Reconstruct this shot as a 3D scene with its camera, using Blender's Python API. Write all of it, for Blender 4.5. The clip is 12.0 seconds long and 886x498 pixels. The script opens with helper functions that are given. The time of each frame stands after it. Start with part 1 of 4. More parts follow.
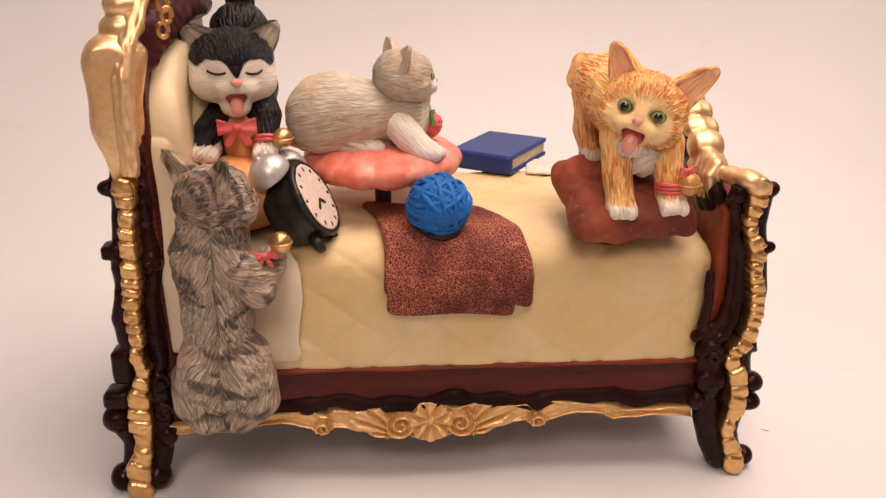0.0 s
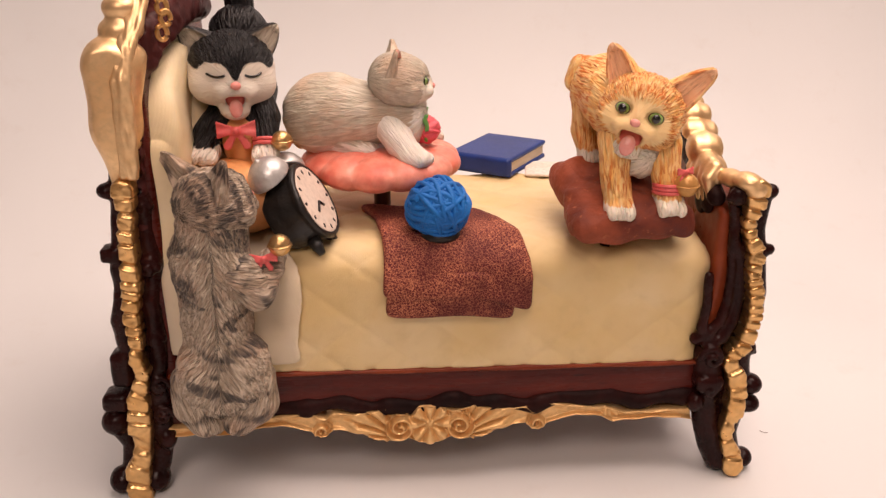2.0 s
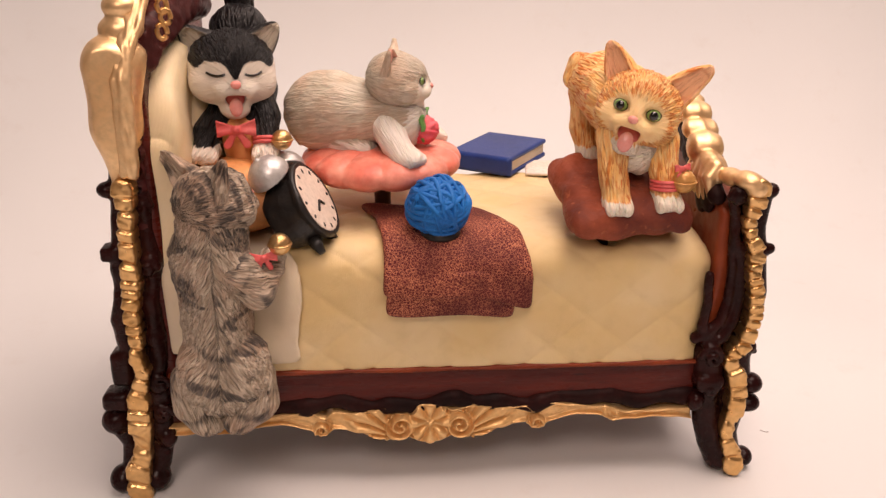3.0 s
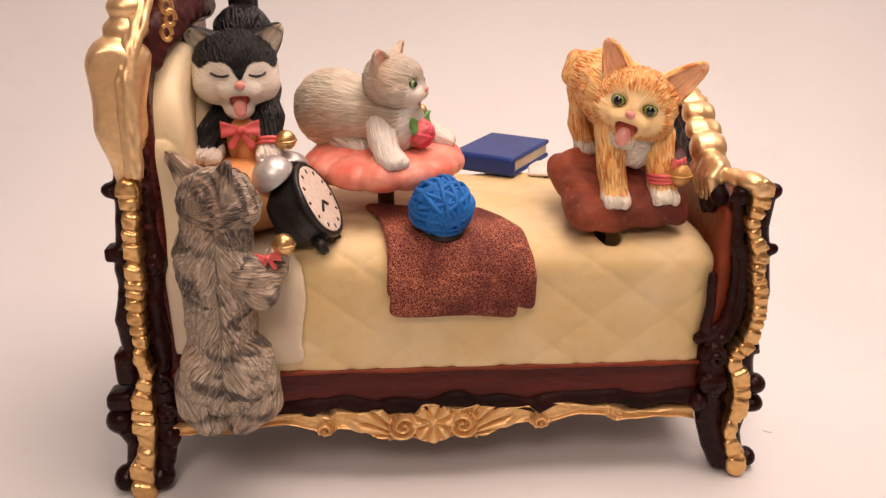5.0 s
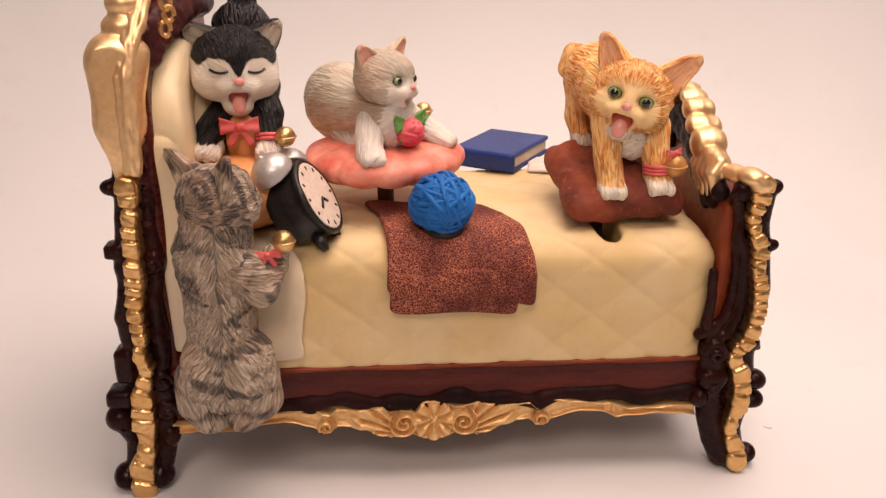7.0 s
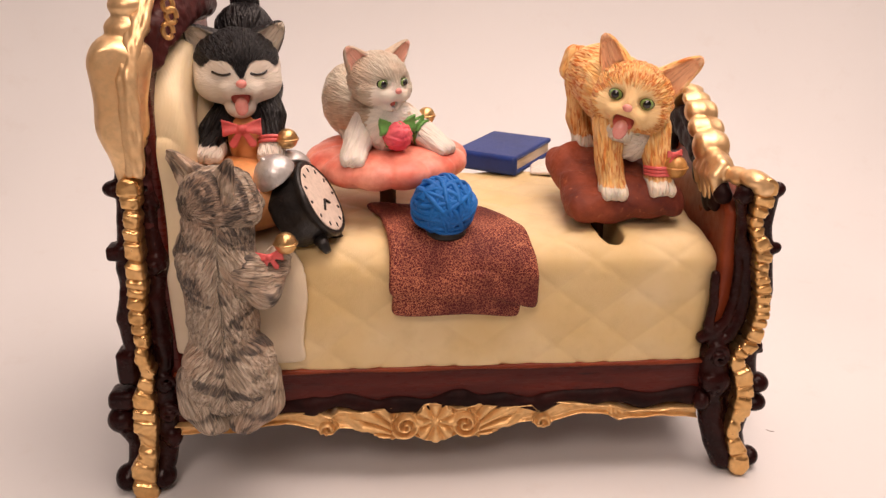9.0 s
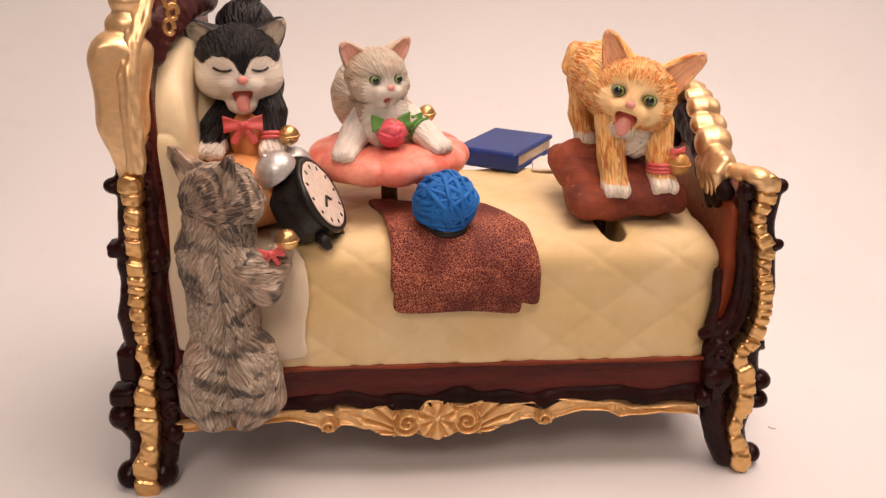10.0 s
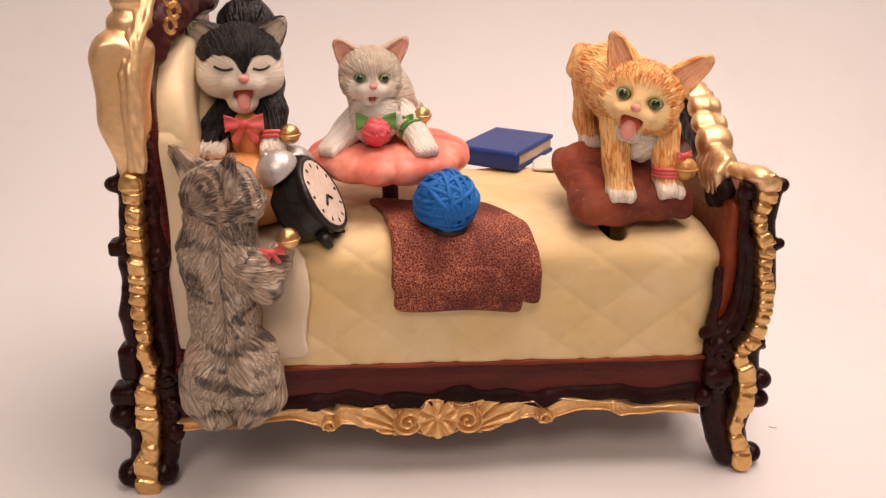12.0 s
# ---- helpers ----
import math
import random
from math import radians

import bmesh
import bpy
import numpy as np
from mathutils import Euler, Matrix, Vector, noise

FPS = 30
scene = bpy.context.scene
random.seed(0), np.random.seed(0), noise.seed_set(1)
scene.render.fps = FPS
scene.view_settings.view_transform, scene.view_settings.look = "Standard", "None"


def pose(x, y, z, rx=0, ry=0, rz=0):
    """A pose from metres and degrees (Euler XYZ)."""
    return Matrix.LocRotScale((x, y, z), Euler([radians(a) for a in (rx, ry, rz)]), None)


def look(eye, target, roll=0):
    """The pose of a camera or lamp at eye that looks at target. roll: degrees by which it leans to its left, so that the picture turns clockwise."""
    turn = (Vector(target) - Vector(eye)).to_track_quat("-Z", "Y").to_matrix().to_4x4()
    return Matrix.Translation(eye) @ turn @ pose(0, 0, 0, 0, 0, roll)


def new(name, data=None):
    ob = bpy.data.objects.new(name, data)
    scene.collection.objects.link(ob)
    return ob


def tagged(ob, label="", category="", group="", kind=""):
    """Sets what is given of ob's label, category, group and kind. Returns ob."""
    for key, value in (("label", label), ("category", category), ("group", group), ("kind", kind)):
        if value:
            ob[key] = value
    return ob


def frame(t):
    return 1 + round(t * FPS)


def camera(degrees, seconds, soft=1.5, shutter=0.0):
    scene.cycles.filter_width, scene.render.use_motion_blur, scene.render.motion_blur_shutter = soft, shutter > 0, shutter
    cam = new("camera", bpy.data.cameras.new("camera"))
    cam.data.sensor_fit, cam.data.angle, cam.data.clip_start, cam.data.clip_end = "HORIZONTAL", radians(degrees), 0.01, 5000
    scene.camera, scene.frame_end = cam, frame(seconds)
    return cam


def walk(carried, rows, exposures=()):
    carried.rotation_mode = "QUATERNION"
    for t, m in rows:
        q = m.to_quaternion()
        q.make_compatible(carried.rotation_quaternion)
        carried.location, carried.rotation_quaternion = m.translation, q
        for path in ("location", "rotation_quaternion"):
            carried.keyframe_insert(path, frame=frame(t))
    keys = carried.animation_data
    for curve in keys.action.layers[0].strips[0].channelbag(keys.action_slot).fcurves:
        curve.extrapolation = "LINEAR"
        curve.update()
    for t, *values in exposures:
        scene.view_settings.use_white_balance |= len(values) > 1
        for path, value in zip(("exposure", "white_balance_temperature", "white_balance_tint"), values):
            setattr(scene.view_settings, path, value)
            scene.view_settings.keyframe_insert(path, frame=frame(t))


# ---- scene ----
U = 0.01  # the figures below are in centimetres


def cm(x, y, z, rx=0, ry=0, rz=0):
    return pose(x * U, y * U, z * U, rx, ry, rz)


# ---- camera ----
cam = camera(55.2, 12.0, soft=1.4)


def view(dx, dy, dz, yaw, pitch, roll):
    eye = Vector((-1.162 + dx, -22.258 + dy, 16.699 + dz))
    a, b = radians(3.3 + yaw), radians(21.5 + pitch)
    way = Vector((math.cos(b) * math.sin(a), math.cos(b) * math.cos(a), -math.sin(b)))
    return look(eye * U, (eye + 24.5 * way) * U, roll)


walk(cam, [
    (0.0, view(0.028, -0.040, -0.027, 0.078, -0.096, 0.063)),
    (0.5, view(-0.005, -0.037, -0.022, 0.157, -0.143, 0.091)),
    (1.0, view(0.023, -0.064, 0.017, 0.110, -0.165, 0.041)),
    (1.5, view(0.022, -0.062, -0.018, 0.142, -0.218, 0.066)),
    (2.0, view(0.031, -0.038, 0.004, 0.132, -0.195, 0.053)),
    (2.5, view(0.033, -0.063, -0.013, 0.123, -0.266, 0.072)),
    (3.0, view(0.047, -0.020, 0.013, 0.082, -0.099, 0.058)),
    (5.0, view(0.007, -0.061, 0.024, -0.076, -0.131, 0.025)),
    (5.5, view(-0.000, -0.024, 0.040, -0.049, -0.050, 0.016)),
    (6.0, view(-0.000, 0.000, -0.000, 0.000, -0.000, -0.000)),
    (6.5, view(-0.063, 0.021, -0.014, 0.112, 0.051, -0.066)),
    (7.0, view(-0.073, 0.005, 0.000, 0.116, 0.097, -0.044)),
    (9.0, view(-0.034, 0.002, -0.003, -0.121, -0.058, -0.018)),
    (9.5, view(-0.048, 0.054, -0.031, -0.145, 0.089, -0.031)),
    (10.0, view(-0.075, 0.048, -0.038, -0.139, 0.122, -0.030)),
    (10.5, view(-0.078, 0.050, -0.052, -0.229, 0.178, 0.014)),
    (11.0, view(-0.078, 0.073, -0.043, -0.254, 0.269, 0.003)),
    (11.5, view(-0.030, 0.041, -0.072, -0.177, 0.147, 0.057)),
    (12.0, view(-0.077, 0.024, -0.078, -0.197, 0.089, -0.003)),
], exposures=[(0.0, 0.0), (12.0, 0.0)])

# ---- world and lights ----
world = bpy.data.worlds.new("room_air")
scene.world = world
world.use_nodes = True
world.node_tree.nodes["Background"].inputs[0].default_value = (1.0, 0.84, 0.74, 1)
world.node_tree.nodes["Background"].inputs[1].default_value = 0.07


def area_lamp(name, eye, target, size, power, colour):
    data = bpy.data.lights.new(name, "AREA")
    data.shape, data.size, data.energy, data.color = "DISK", size, power, colour
    ob = new(name, data)
    ob.matrix_world = look(eye, target)
    return ob


area_lamp("ceiling_lamp", (0.14, 0.0, 0.66), (0.03, 0.10, 0.05), 0.50, 4.9, (1.0, 0.755, 0.655))
# added fill from the front, no known source; lifts the dark front faces
area_lamp("front_fill", (-0.10, -0.60, 0.70), (0.02, 0.05, 0.05), 0.30, 2.4, (1.0, 0.755, 0.655))


# ---- materials ----
def nodes(name):
    m = bpy.data.materials.new(name)
    m.use_nodes = True
    t = m.node_tree
    return m, t, t.nodes["Principled BSDF"]


def node(t, kind, **values):
    n = t.nodes.new(kind)
    for k, v in values.items():
        n.inputs[k.replace("_", " ")].default_value = v
    return n


def mix(t, fac, a, b, blend="MIX"):
    n = t.nodes.new("ShaderNodeMix")
    n.data_type, n.blend_type = "RGBA", blend
    for sock, v in ((n.inputs[0], fac), (n.inputs[6], a), (n.inputs[7], b)):
        if isinstance(v, bpy.types.NodeSocket):
            t.links.new(v, sock)
        else:
            sock.default_value = v if isinstance(v, (int, float)) else (*v, 1)
    return n.outputs[2]


def ramp(t, v, lo, hi, a=0.0, b=1.0):
    n = t.nodes.new("ShaderNodeMapRange")
    n.interpolation_type = "SMOOTHSTEP"
    t.links.new(v, n.inputs[0])
    for i, x in enumerate((lo, hi, a, b)):
        n.inputs[i + 1].default_value = x
    return n.outputs[0]


def calc(t, op, a, b=0.0):
    n = t.nodes.new("ShaderNodeMath")
    n.operation = op
    for sock, v in zip(n.inputs, (a, b)):
        if isinstance(v, bpy.types.NodeSocket):
            t.links.new(v, sock)
        else:
            sock.default_value = v
    return n.outputs[0]


def where(t, scale=(1, 1, 1), attribute=""):
    """Centimetres on the thing, stretched; or a stored attribute."""
    if attribute:
        src = t.nodes.new("ShaderNodeAttribute")
        src.attribute_name = attribute
        out, k = src.outputs["Vector"], 1.0
    else:
        out, k = t.nodes.new("ShaderNodeTexCoord").outputs["Object"], 1 / U
    n = t.nodes.new("ShaderNodeMapping")
    n.inputs["Scale"].default_value = [s * k for s in scale]
    t.links.new(out, n.inputs["Vector"])
    return n.outputs[0]


def grain(t, vec, scale, detail=3.0, rough=0.55, warp=0.0):
    n = node(t, "ShaderNodeTexNoise", Scale=scale, Detail=detail, Roughness=rough, Distortion=warp)
    t.links.new(vec, n.inputs["Vector"])
    return n.outputs["Fac"]


def bump(t, p, h, strength, dist):
    n = node(t, "ShaderNodeBump", Strength=strength, Distance=dist * U)
    t.links.new(h, n.inputs["Height"])
    if p.inputs["Normal"].is_linked:
        t.links.new(p.inputs["Normal"].links[0].from_socket, n.inputs["Normal"])
    t.links.new(n.outputs[0], p.inputs["Normal"])


def surface(name, a, b, scale=1.0, rough=0.5, metal=0.0, relief=0.03, fine=8.0, speck=None, coat=0.0, spread=0.12, stretch=(1, 1, 1), sss=0.0, gloss=0.4):
    """Two tones in broad patches, finer grain over them, and relief."""
    m, t, p = nodes(name)
    v = where(t, stretch)
    big, small = grain(t, v, scale), grain(t, v, fine, 4.0)
    c = mix(t, ramp(t, big, 0.3, 0.7), a, b)
    c = mix(t, ramp(t, small, 0.35, 0.75, 0.0, 0.45), c, [x * 0.62 for x in a])
    if speck:
        c = mix(t, ramp(t, grain(t, v, fine * 0.6, 5.0), 0.60, 0.72), c, speck)
    t.links.new(c, p.inputs["Base Color"])
    t.links.new(ramp(t, small, 0.2, 0.8, rough - spread, rough + spread), p.inputs["Roughness"])
    p.inputs["Metallic"].default_value = metal
    p.inputs["Specular IOR Level"].default_value = gloss
    p.inputs["Coat Weight"].default_value = coat
    p.inputs["Coat Roughness"].default_value = 0.12
    if sss:
        p.inputs["Subsurface Weight"].default_value = sss
        p.inputs["Subsurface Radius"].default_value = (0.004, 0.0025, 0.0015)
        p.inputs["Subsurface Scale"].default_value = 0.6
    if relief:
        bump(t, p, small, 0.6, relief)
        bump(t, p, big, 0.35, relief * 3)
    return m


def coat_of_fur(name, base, light, dark, face, white, skin_tone=(0.8, 0.42, 0.36), band=1.2, bands=0.6, strokes=0.8, rough=0.5, relief=0.06, wash=(0.7, 0.45, 0.3), wash_amount=0.25, thin=1.0, cover=0.0, chevron=0.0, clear=0.08):
    """Painted resin fur: strokes along the hair, broken bands across it. The mark attribute: x to the face tone, y to bare skin, z to white fur."""
    m, t, p = nodes(name)
    hair = grain(t, where(t, (6.5 * thin, 6.5 * thin, 1.5), "fur"), 1.0, 2.5, 0.55, 0.5)
    fine = grain(t, where(t, (14.0 * thin, 14.0 * thin, 2.6), "fur"), 1.0, 1.5, 0.5, 0.5)
    across = grain(t, where(t, (0.75, 0.75, band), "fur"), 1.0, 2.0, 0.5, 0.8)
    if chevron:
        run = t.nodes.new("ShaderNodeSeparateXYZ")
        t.links.new(where(t, (1, 1, 1), "fur"), run.inputs[0])
        wave = calc(t, "SINE", calc(t, "ADD", calc(t, "MULTIPLY", run.outputs[2], 6.5), calc(t, "MULTIPLY", across, 16.0)))
        across = calc(t, "ADD", across, calc(t, "MULTIPLY", wave, chevron))
    patch = grain(t, where(t), 0.7)
    c = mix(t, ramp(t, hair, 0.36, 0.62), base, light)
    c = mix(t, calc(t, "MULTIPLY", ramp(t, patch, 0.46, 0.64), wash_amount), c, wash)
    zone = ramp(t, across, 0.48 - cover, 0.58 - cover)
    line = ramp(t, fine, 0.49, 0.55)
    c = mix(t, calc(t, "MULTIPLY", calc(t, "MULTIPLY", zone, ramp(t, hair, 0.40, 0.56, 0.2, 1.0)), bands), c, dark)
    c = mix(t, calc(t, "MULTIPLY", calc(t, "MULTIPLY", line, ramp(t, across, 0.38, 0.56, 0.25, 1.0)), strokes), c, dark)
    att = t.nodes.new("ShaderNodeAttribute")
    att.attribute_name = "mark"
    sep = t.nodes.new("ShaderNodeSeparateXYZ")
    t.links.new(att.outputs["Vector"], sep.inputs[0])
    shift = calc(t, "MULTIPLY", calc(t, "SUBTRACT", hair, 0.5), 0.9)
    c = mix(t, ramp(t, calc(t, "ADD", sep.outputs[0], shift), 0.38, 0.62, 0.0, 0.88), c, mix(t, ramp(t, patch, 0.4, 0.7), face, [x * 0.9 for x in face]))
    c = mix(t, ramp(t, calc(t, "ADD", sep.outputs[2], shift), 0.42, 0.58), c, mix(t, ramp(t, hair, 0.3, 0.6), [x * 0.86 for x in white], white))
    c = mix(t, ramp(t, sep.outputs[1], 0.35, 0.65, 0.0, 0.85), c, mix(t, ramp(t, fine, 0.5, 0.7), skin_tone, [x * 0.75 for x in skin_tone]))
    t.links.new(c, p.inputs["Base Color"])
    t.links.new(ramp(t, fine, 0.2, 0.8, rough - 0.12, rough + 0.12), p.inputs["Roughness"])
    p.inputs["Specular IOR Level"].default_value = 0.3
    p.inputs["Subsurface Weight"].default_value = clear
    p.inputs["Subsurface Radius"].default_value = (0.003, 0.0016, 0.001)
    rough_fur = ramp(t, calc(t, "ADD", sep.outputs[0], calc(t, "MULTIPLY", sep.outputs[1], 0.6)), 0.2, 0.9, 1.0, 0.15)
    bump(t, p, calc(t, "MULTIPLY", ramp(t, hair, 0.32, 0.68), rough_fur), 0.9, relief * 0.75)
    bump(t, p, calc(t, "MULTIPLY", ramp(t, fine, 0.36, 0.64), rough_fur), 0.9, relief * 0.35)
    return m


def speckled_cloth(name, ground, light, size, rough=0.7):
    m, t, p = nodes(name)
    v = where(t)
    n = node(t, "ShaderNodeTexVoronoi", Scale=size)
    n.feature = "DISTANCE_TO_EDGE"
    warp = node(t, "ShaderNodeTexNoise", Scale=size * 0.7)
    t.links.new(v, warp.inputs["Vector"])
    add = t.nodes.new("ShaderNodeVectorMath")
    add.operation = "MULTIPLY_ADD"
    t.links.new(warp.outputs["Color"], add.inputs[0])
    add.inputs[1].default_value = (0.16, 0.16, 0.16)
    t.links.new(v, add.inputs[2])
    t.links.new(add.outputs[0], n.inputs["Vector"])
    web = ramp(t, n.outputs["Distance"], 0.02, 0.13, 1.0, 0.0)
    broad = grain(t, v, 0.55)
    c = mix(t, ramp(t, broad, 0.35, 0.7), ground, [x * 0.62 for x in ground])
    c = mix(t, calc(t, "MULTIPLY", web, ramp(t, broad, 0.35, 0.65, 0.9, 0.22)), c, light)
    t.links.new(c, p.inputs["Base Color"])
    p.inputs["Roughness"].default_value = rough
    p.inputs["Specular IOR Level"].default_value = 0.25
    bump(t, p, n.outputs["Distance"], 0.5, 0.03)
    return m


def quilt_cloth(name, a, b, weave=16.0):
    m, t, p = nodes(name)
    v = where(t)
    broad = grain(t, v, 0.35)
    c = mix(t, ramp(t, broad, 0.3, 0.7), a, b)
    c = mix(t, ramp(t, grain(t, v, 1.6, 4.0), 0.45, 0.8, 0.0, 0.35), c, [x * 0.8 for x in b])
    t.links.new(c, p.inputs["Base Color"])
    p.inputs["Roughness"].default_value = 0.55
    p.inputs["Subsurface Weight"].default_value = 0.12
    p.inputs["Subsurface Radius"].default_value = (0.004, 0.003, 0.0015)
    w1 = node(t, "ShaderNodeTexWave", Scale=weave, Distortion=0.6)
    t.links.new(v, w1.inputs["Vector"])
    bump(t, p, w1.outputs["Fac"], 0.28, 0.012)
    bump(t, p, grain(t, v, 14.0, 2.0), 0.3, 0.012)
    return m


def card(name):
    """Smooth white card with very faint mottling."""
    m, t, p = nodes(name)
    v = where(t)
    c = mix(t, ramp(t, grain(t, v, 0.06, 2.0), 0.3, 0.7), (0.735, 0.748, 0.752), (0.70, 0.712, 0.716))
    c = mix(t, ramp(t, grain(t, v, 0.5, 5.0, 0.7), 0.56, 0.76, 0.0, 0.16), c, (0.60, 0.55, 0.51))
    t.links.new(c, p.inputs["Base Color"])
    p.inputs["Roughness"].default_value = 0.6
    bump(t, p, grain(t, v, 9.0, 3.0), 0.15, 0.004)
    return m


GOLD = surface("gold_paint", (0.78, 0.49, 0.21), (0.68, 0.39, 0.14), 1.3, 0.33, 0.95, 0.008, 5.0, None, 0.15, 0.08)
GOLD_DULL = surface("dull_gold_paint", (0.84, 0.55, 0.25), (0.74, 0.45, 0.18), 1.6, 0.38, 0.5, 0.02, 6.0, None, 0.0, 0.10)
GOLD_SATIN = surface("satin_gold_paint", (0.88, 0.62, 0.34), (0.80, 0.52, 0.26), 1.2, 0.40, 0.8, 0.012, 5.0, None, 0.0, 0.08)
DARK = surface("dark_lacquer", (0.014, 0.004, 0.004), (0.032, 0.007, 0.006), 0.9, 0.26, 0.0, 0.02, 4.0, None, 0.0, 0.08, gloss=0.14)
MAHOGANY = surface("mahogany_lacquer", (0.105, 0.014, 0.008), (0.048, 0.006, 0.005), 0.5, 0.30, 0.0, 0.03, 3.0, (0.03, 0.006, 0.005), 0.0, 0.1, (0.35, 1, 2.2), gloss=0.2)
CARVED = surface("carved_plum_lacquer", (0.055, 0.012, 0.012), (0.085, 0.018, 0.015), 1.2, 0.42, 0.0, 0.04, 6.0, None, 0.0, 0.1, gloss=0.2)
DARK_MATT = surface("dull_dark_lacquer", (0.012, 0.005, 0.005), (0.030, 0.008, 0.007), 0.9, 0.5, 0.0, 0.04, 5.0, None, 0.0, 0.1, gloss=0.08)
RUST = surface("rust_red_lacquer", (0.27, 0.052, 0.016), (0.15, 0.024, 0.010), 0.5, 0.35, 0.0, 0.02, 3.0, None, 0.0, 0.1, gloss=0.2)
QUILT = quilt_cloth("cream_quilt", (0.76, 0.61, 0.35), (0.70, 0.52, 0.24))
PAD = quilt_cloth("cream_pad", (0.82, 0.70, 0.47), (0.78, 0.64, 0.38), 9.0)
SHEET = quilt_cloth("ivory_sheet", (0.76, 0.66, 0.50), (0.72, 0.60, 0.42), 14.0)
BLANKET = speckled_cloth("brown_blanket", (0.115, 0.015, 0.017), (0.60, 0.23, 0.12), 13.5)
YARN = surface("blue_yarn", (0.008, 0.17, 0.56), (0.005, 0.12, 0.44), 1.2, 0.6, 0.0, 0.03, 12.0)
CORAL = surface("coral_paint", (0.74, 0.15, 0.10), (0.84, 0.36, 0.27), 0.9, 0.38, 0.0, 0.03, 3.0, None, 0.0, 0.1, (1, 1, 1), 0.15)
BROWN = surface("brown_velvet", (0.32, 0.076, 0.036), (0.10, 0.022, 0.016), 0.7, 0.6, 0.0, 0.06, 7.0, (0.36, 0.11, 0.05), 0.0, gloss=0.2)
APRICOT = surface("apricot_paint", (0.72, 0.30, 0.10), (0.76, 0.38, 0.16), 0.6, 0.45, 0.0, 0.02, 3.0, None, 0.0, 0.1, (1, 1, 1), 0.15)
SILVER = surface("silver_paint", (0.68, 0.67, 0.65), (0.58, 0.57, 0.56), 1.5, 0.40, 0.65, 0.02, 9.0, None, 0.0, 0.06)
BLACK = surface("black_paint", (0.010, 0.009, 0.009), (0.016, 0.014, 0.013), 1.5, 0.40, 0.0, 0.05, 4.0)
DIAL = surface("ivory_dial", (0.80, 0.70, 0.60), (0.74, 0.62, 0.52), 1.0, 0.5, 0.0, 0.01, 6.0)
COVER = surface("blue_cover", (0.010, 0.040, 0.23), (0.008, 0.030, 0.17), 1.0, 0.42, 0.0, 0.004, 26.0, None, 0.0)
PAGES = surface("cream_pages", (0.74, 0.64, 0.48), (0.66, 0.55, 0.40), 1.0, 0.7, 0.0, 0.03, 5.0, None, 0.0, 0.1, (0.4, 0.4, 9.0))
PINK = surface("pink_paint", (0.70, 0.10, 0.10), (0.78, 0.17, 0.16), 1.5, 0.4, 0.0, 0.03, 6.0)
ROSE = surface("rose_pink_paint", (0.78, 0.075, 0.12), (0.82, 0.15, 0.18), 1.5, 0.45, 0.0, 0.05, 7.0)
GREEN = surface("leaf_green_paint", (0.10, 0.27, 0.055), (0.15, 0.36, 0.09), 1.5, 0.45, 0.0, 0.03, 7.0)
NOSE = surface("nose_pink", (0.80, 0.30, 0.26), (0.82, 0.38, 0.32), 2.0, 0.35, 0.0, 0.01, 8.0)
TONGUE = surface("tongue_pink", (0.82, 0.32, 0.28), (0.86, 0.44, 0.38), 2.0, 0.25, 0.0, 0.02, 6.0)
MOUTH = surface("mouth_red", (0.62, 0.12, 0.10), (0.66, 0.16, 0.13), 2.0, 0.35, 0.0, 0.01, 6.0)
IRIS = surface("green_iris", (0.15, 0.27, 0.06), (0.24, 0.36, 0.12), 6.0, 0.12, 0.0, 0.0, 14.0, None, 0.8, 0.03)
PUPIL = surface("black_gloss", (0.004, 0.004, 0.004), (0.006, 0.006, 0.006), 2.0, 0.08, 0.0, 0.0, 8.0, None, 0.8, 0.02)
AMBER = surface("dull_amber_bell", (0.60, 0.33, 0.10), (0.52, 0.26, 0.08), 2.0, 0.35, 0.3, 0.03, 6.0, None, 0.0, 0.06)
BELL = surface("bell_gold", (0.82, 0.56, 0.27), (0.72, 0.45, 0.19), 2.0, 0.36, 1.0, 0.04, 6.0, None, 0.0, 0.08)
PAWWHITE = surface("paw_white", (0.80, 0.74, 0.66), (0.76, 0.66, 0.56), 1.5, 0.5, 0.0, 0.03, 6.0)
FELT = surface("dark_brown_rod", (0.10, 0.045, 0.025), (0.07, 0.03, 0.018), 1.5, 0.5, 0.0, 0.02, 6.0)
PAPER = card("white_card")
# pale tone of the added room, raised so that it bounces fill light
WALL = surface("bounce_room_paint", (0.52, 0.49, 0.46), (0.48, 0.45, 0.42), 0.03, 0.8, 0.0, 0.02, 1.5)

FUR_ORANGE = coat_of_fur("orange_fur", (0.92, 0.50, 0.15), (0.94, 0.65, 0.29), (0.62, 0.16, 0.02), (0.94, 0.69, 0.35), (0.90, 0.82, 0.68), (0.96, 0.56, 0.34), 1.0, 0.40, 0.90, wash=(0.88, 0.60, 0.27), wash_amount=0.6, thin=1.6, clear=0.12)
FUR_GREY = coat_of_fur("pale_grey_fur", (0.50, 0.45, 0.35), (0.64, 0.58, 0.47), (0.34, 0.27, 0.20), (0.80, 0.75, 0.66), (0.82, 0.77, 0.69), (0.88, 0.46, 0.36), 1.3, 0.10, 0.42, relief=0.035, wash=(0.60, 0.38, 0.24), wash_amount=0.45, thin=1.7, clear=0.15)
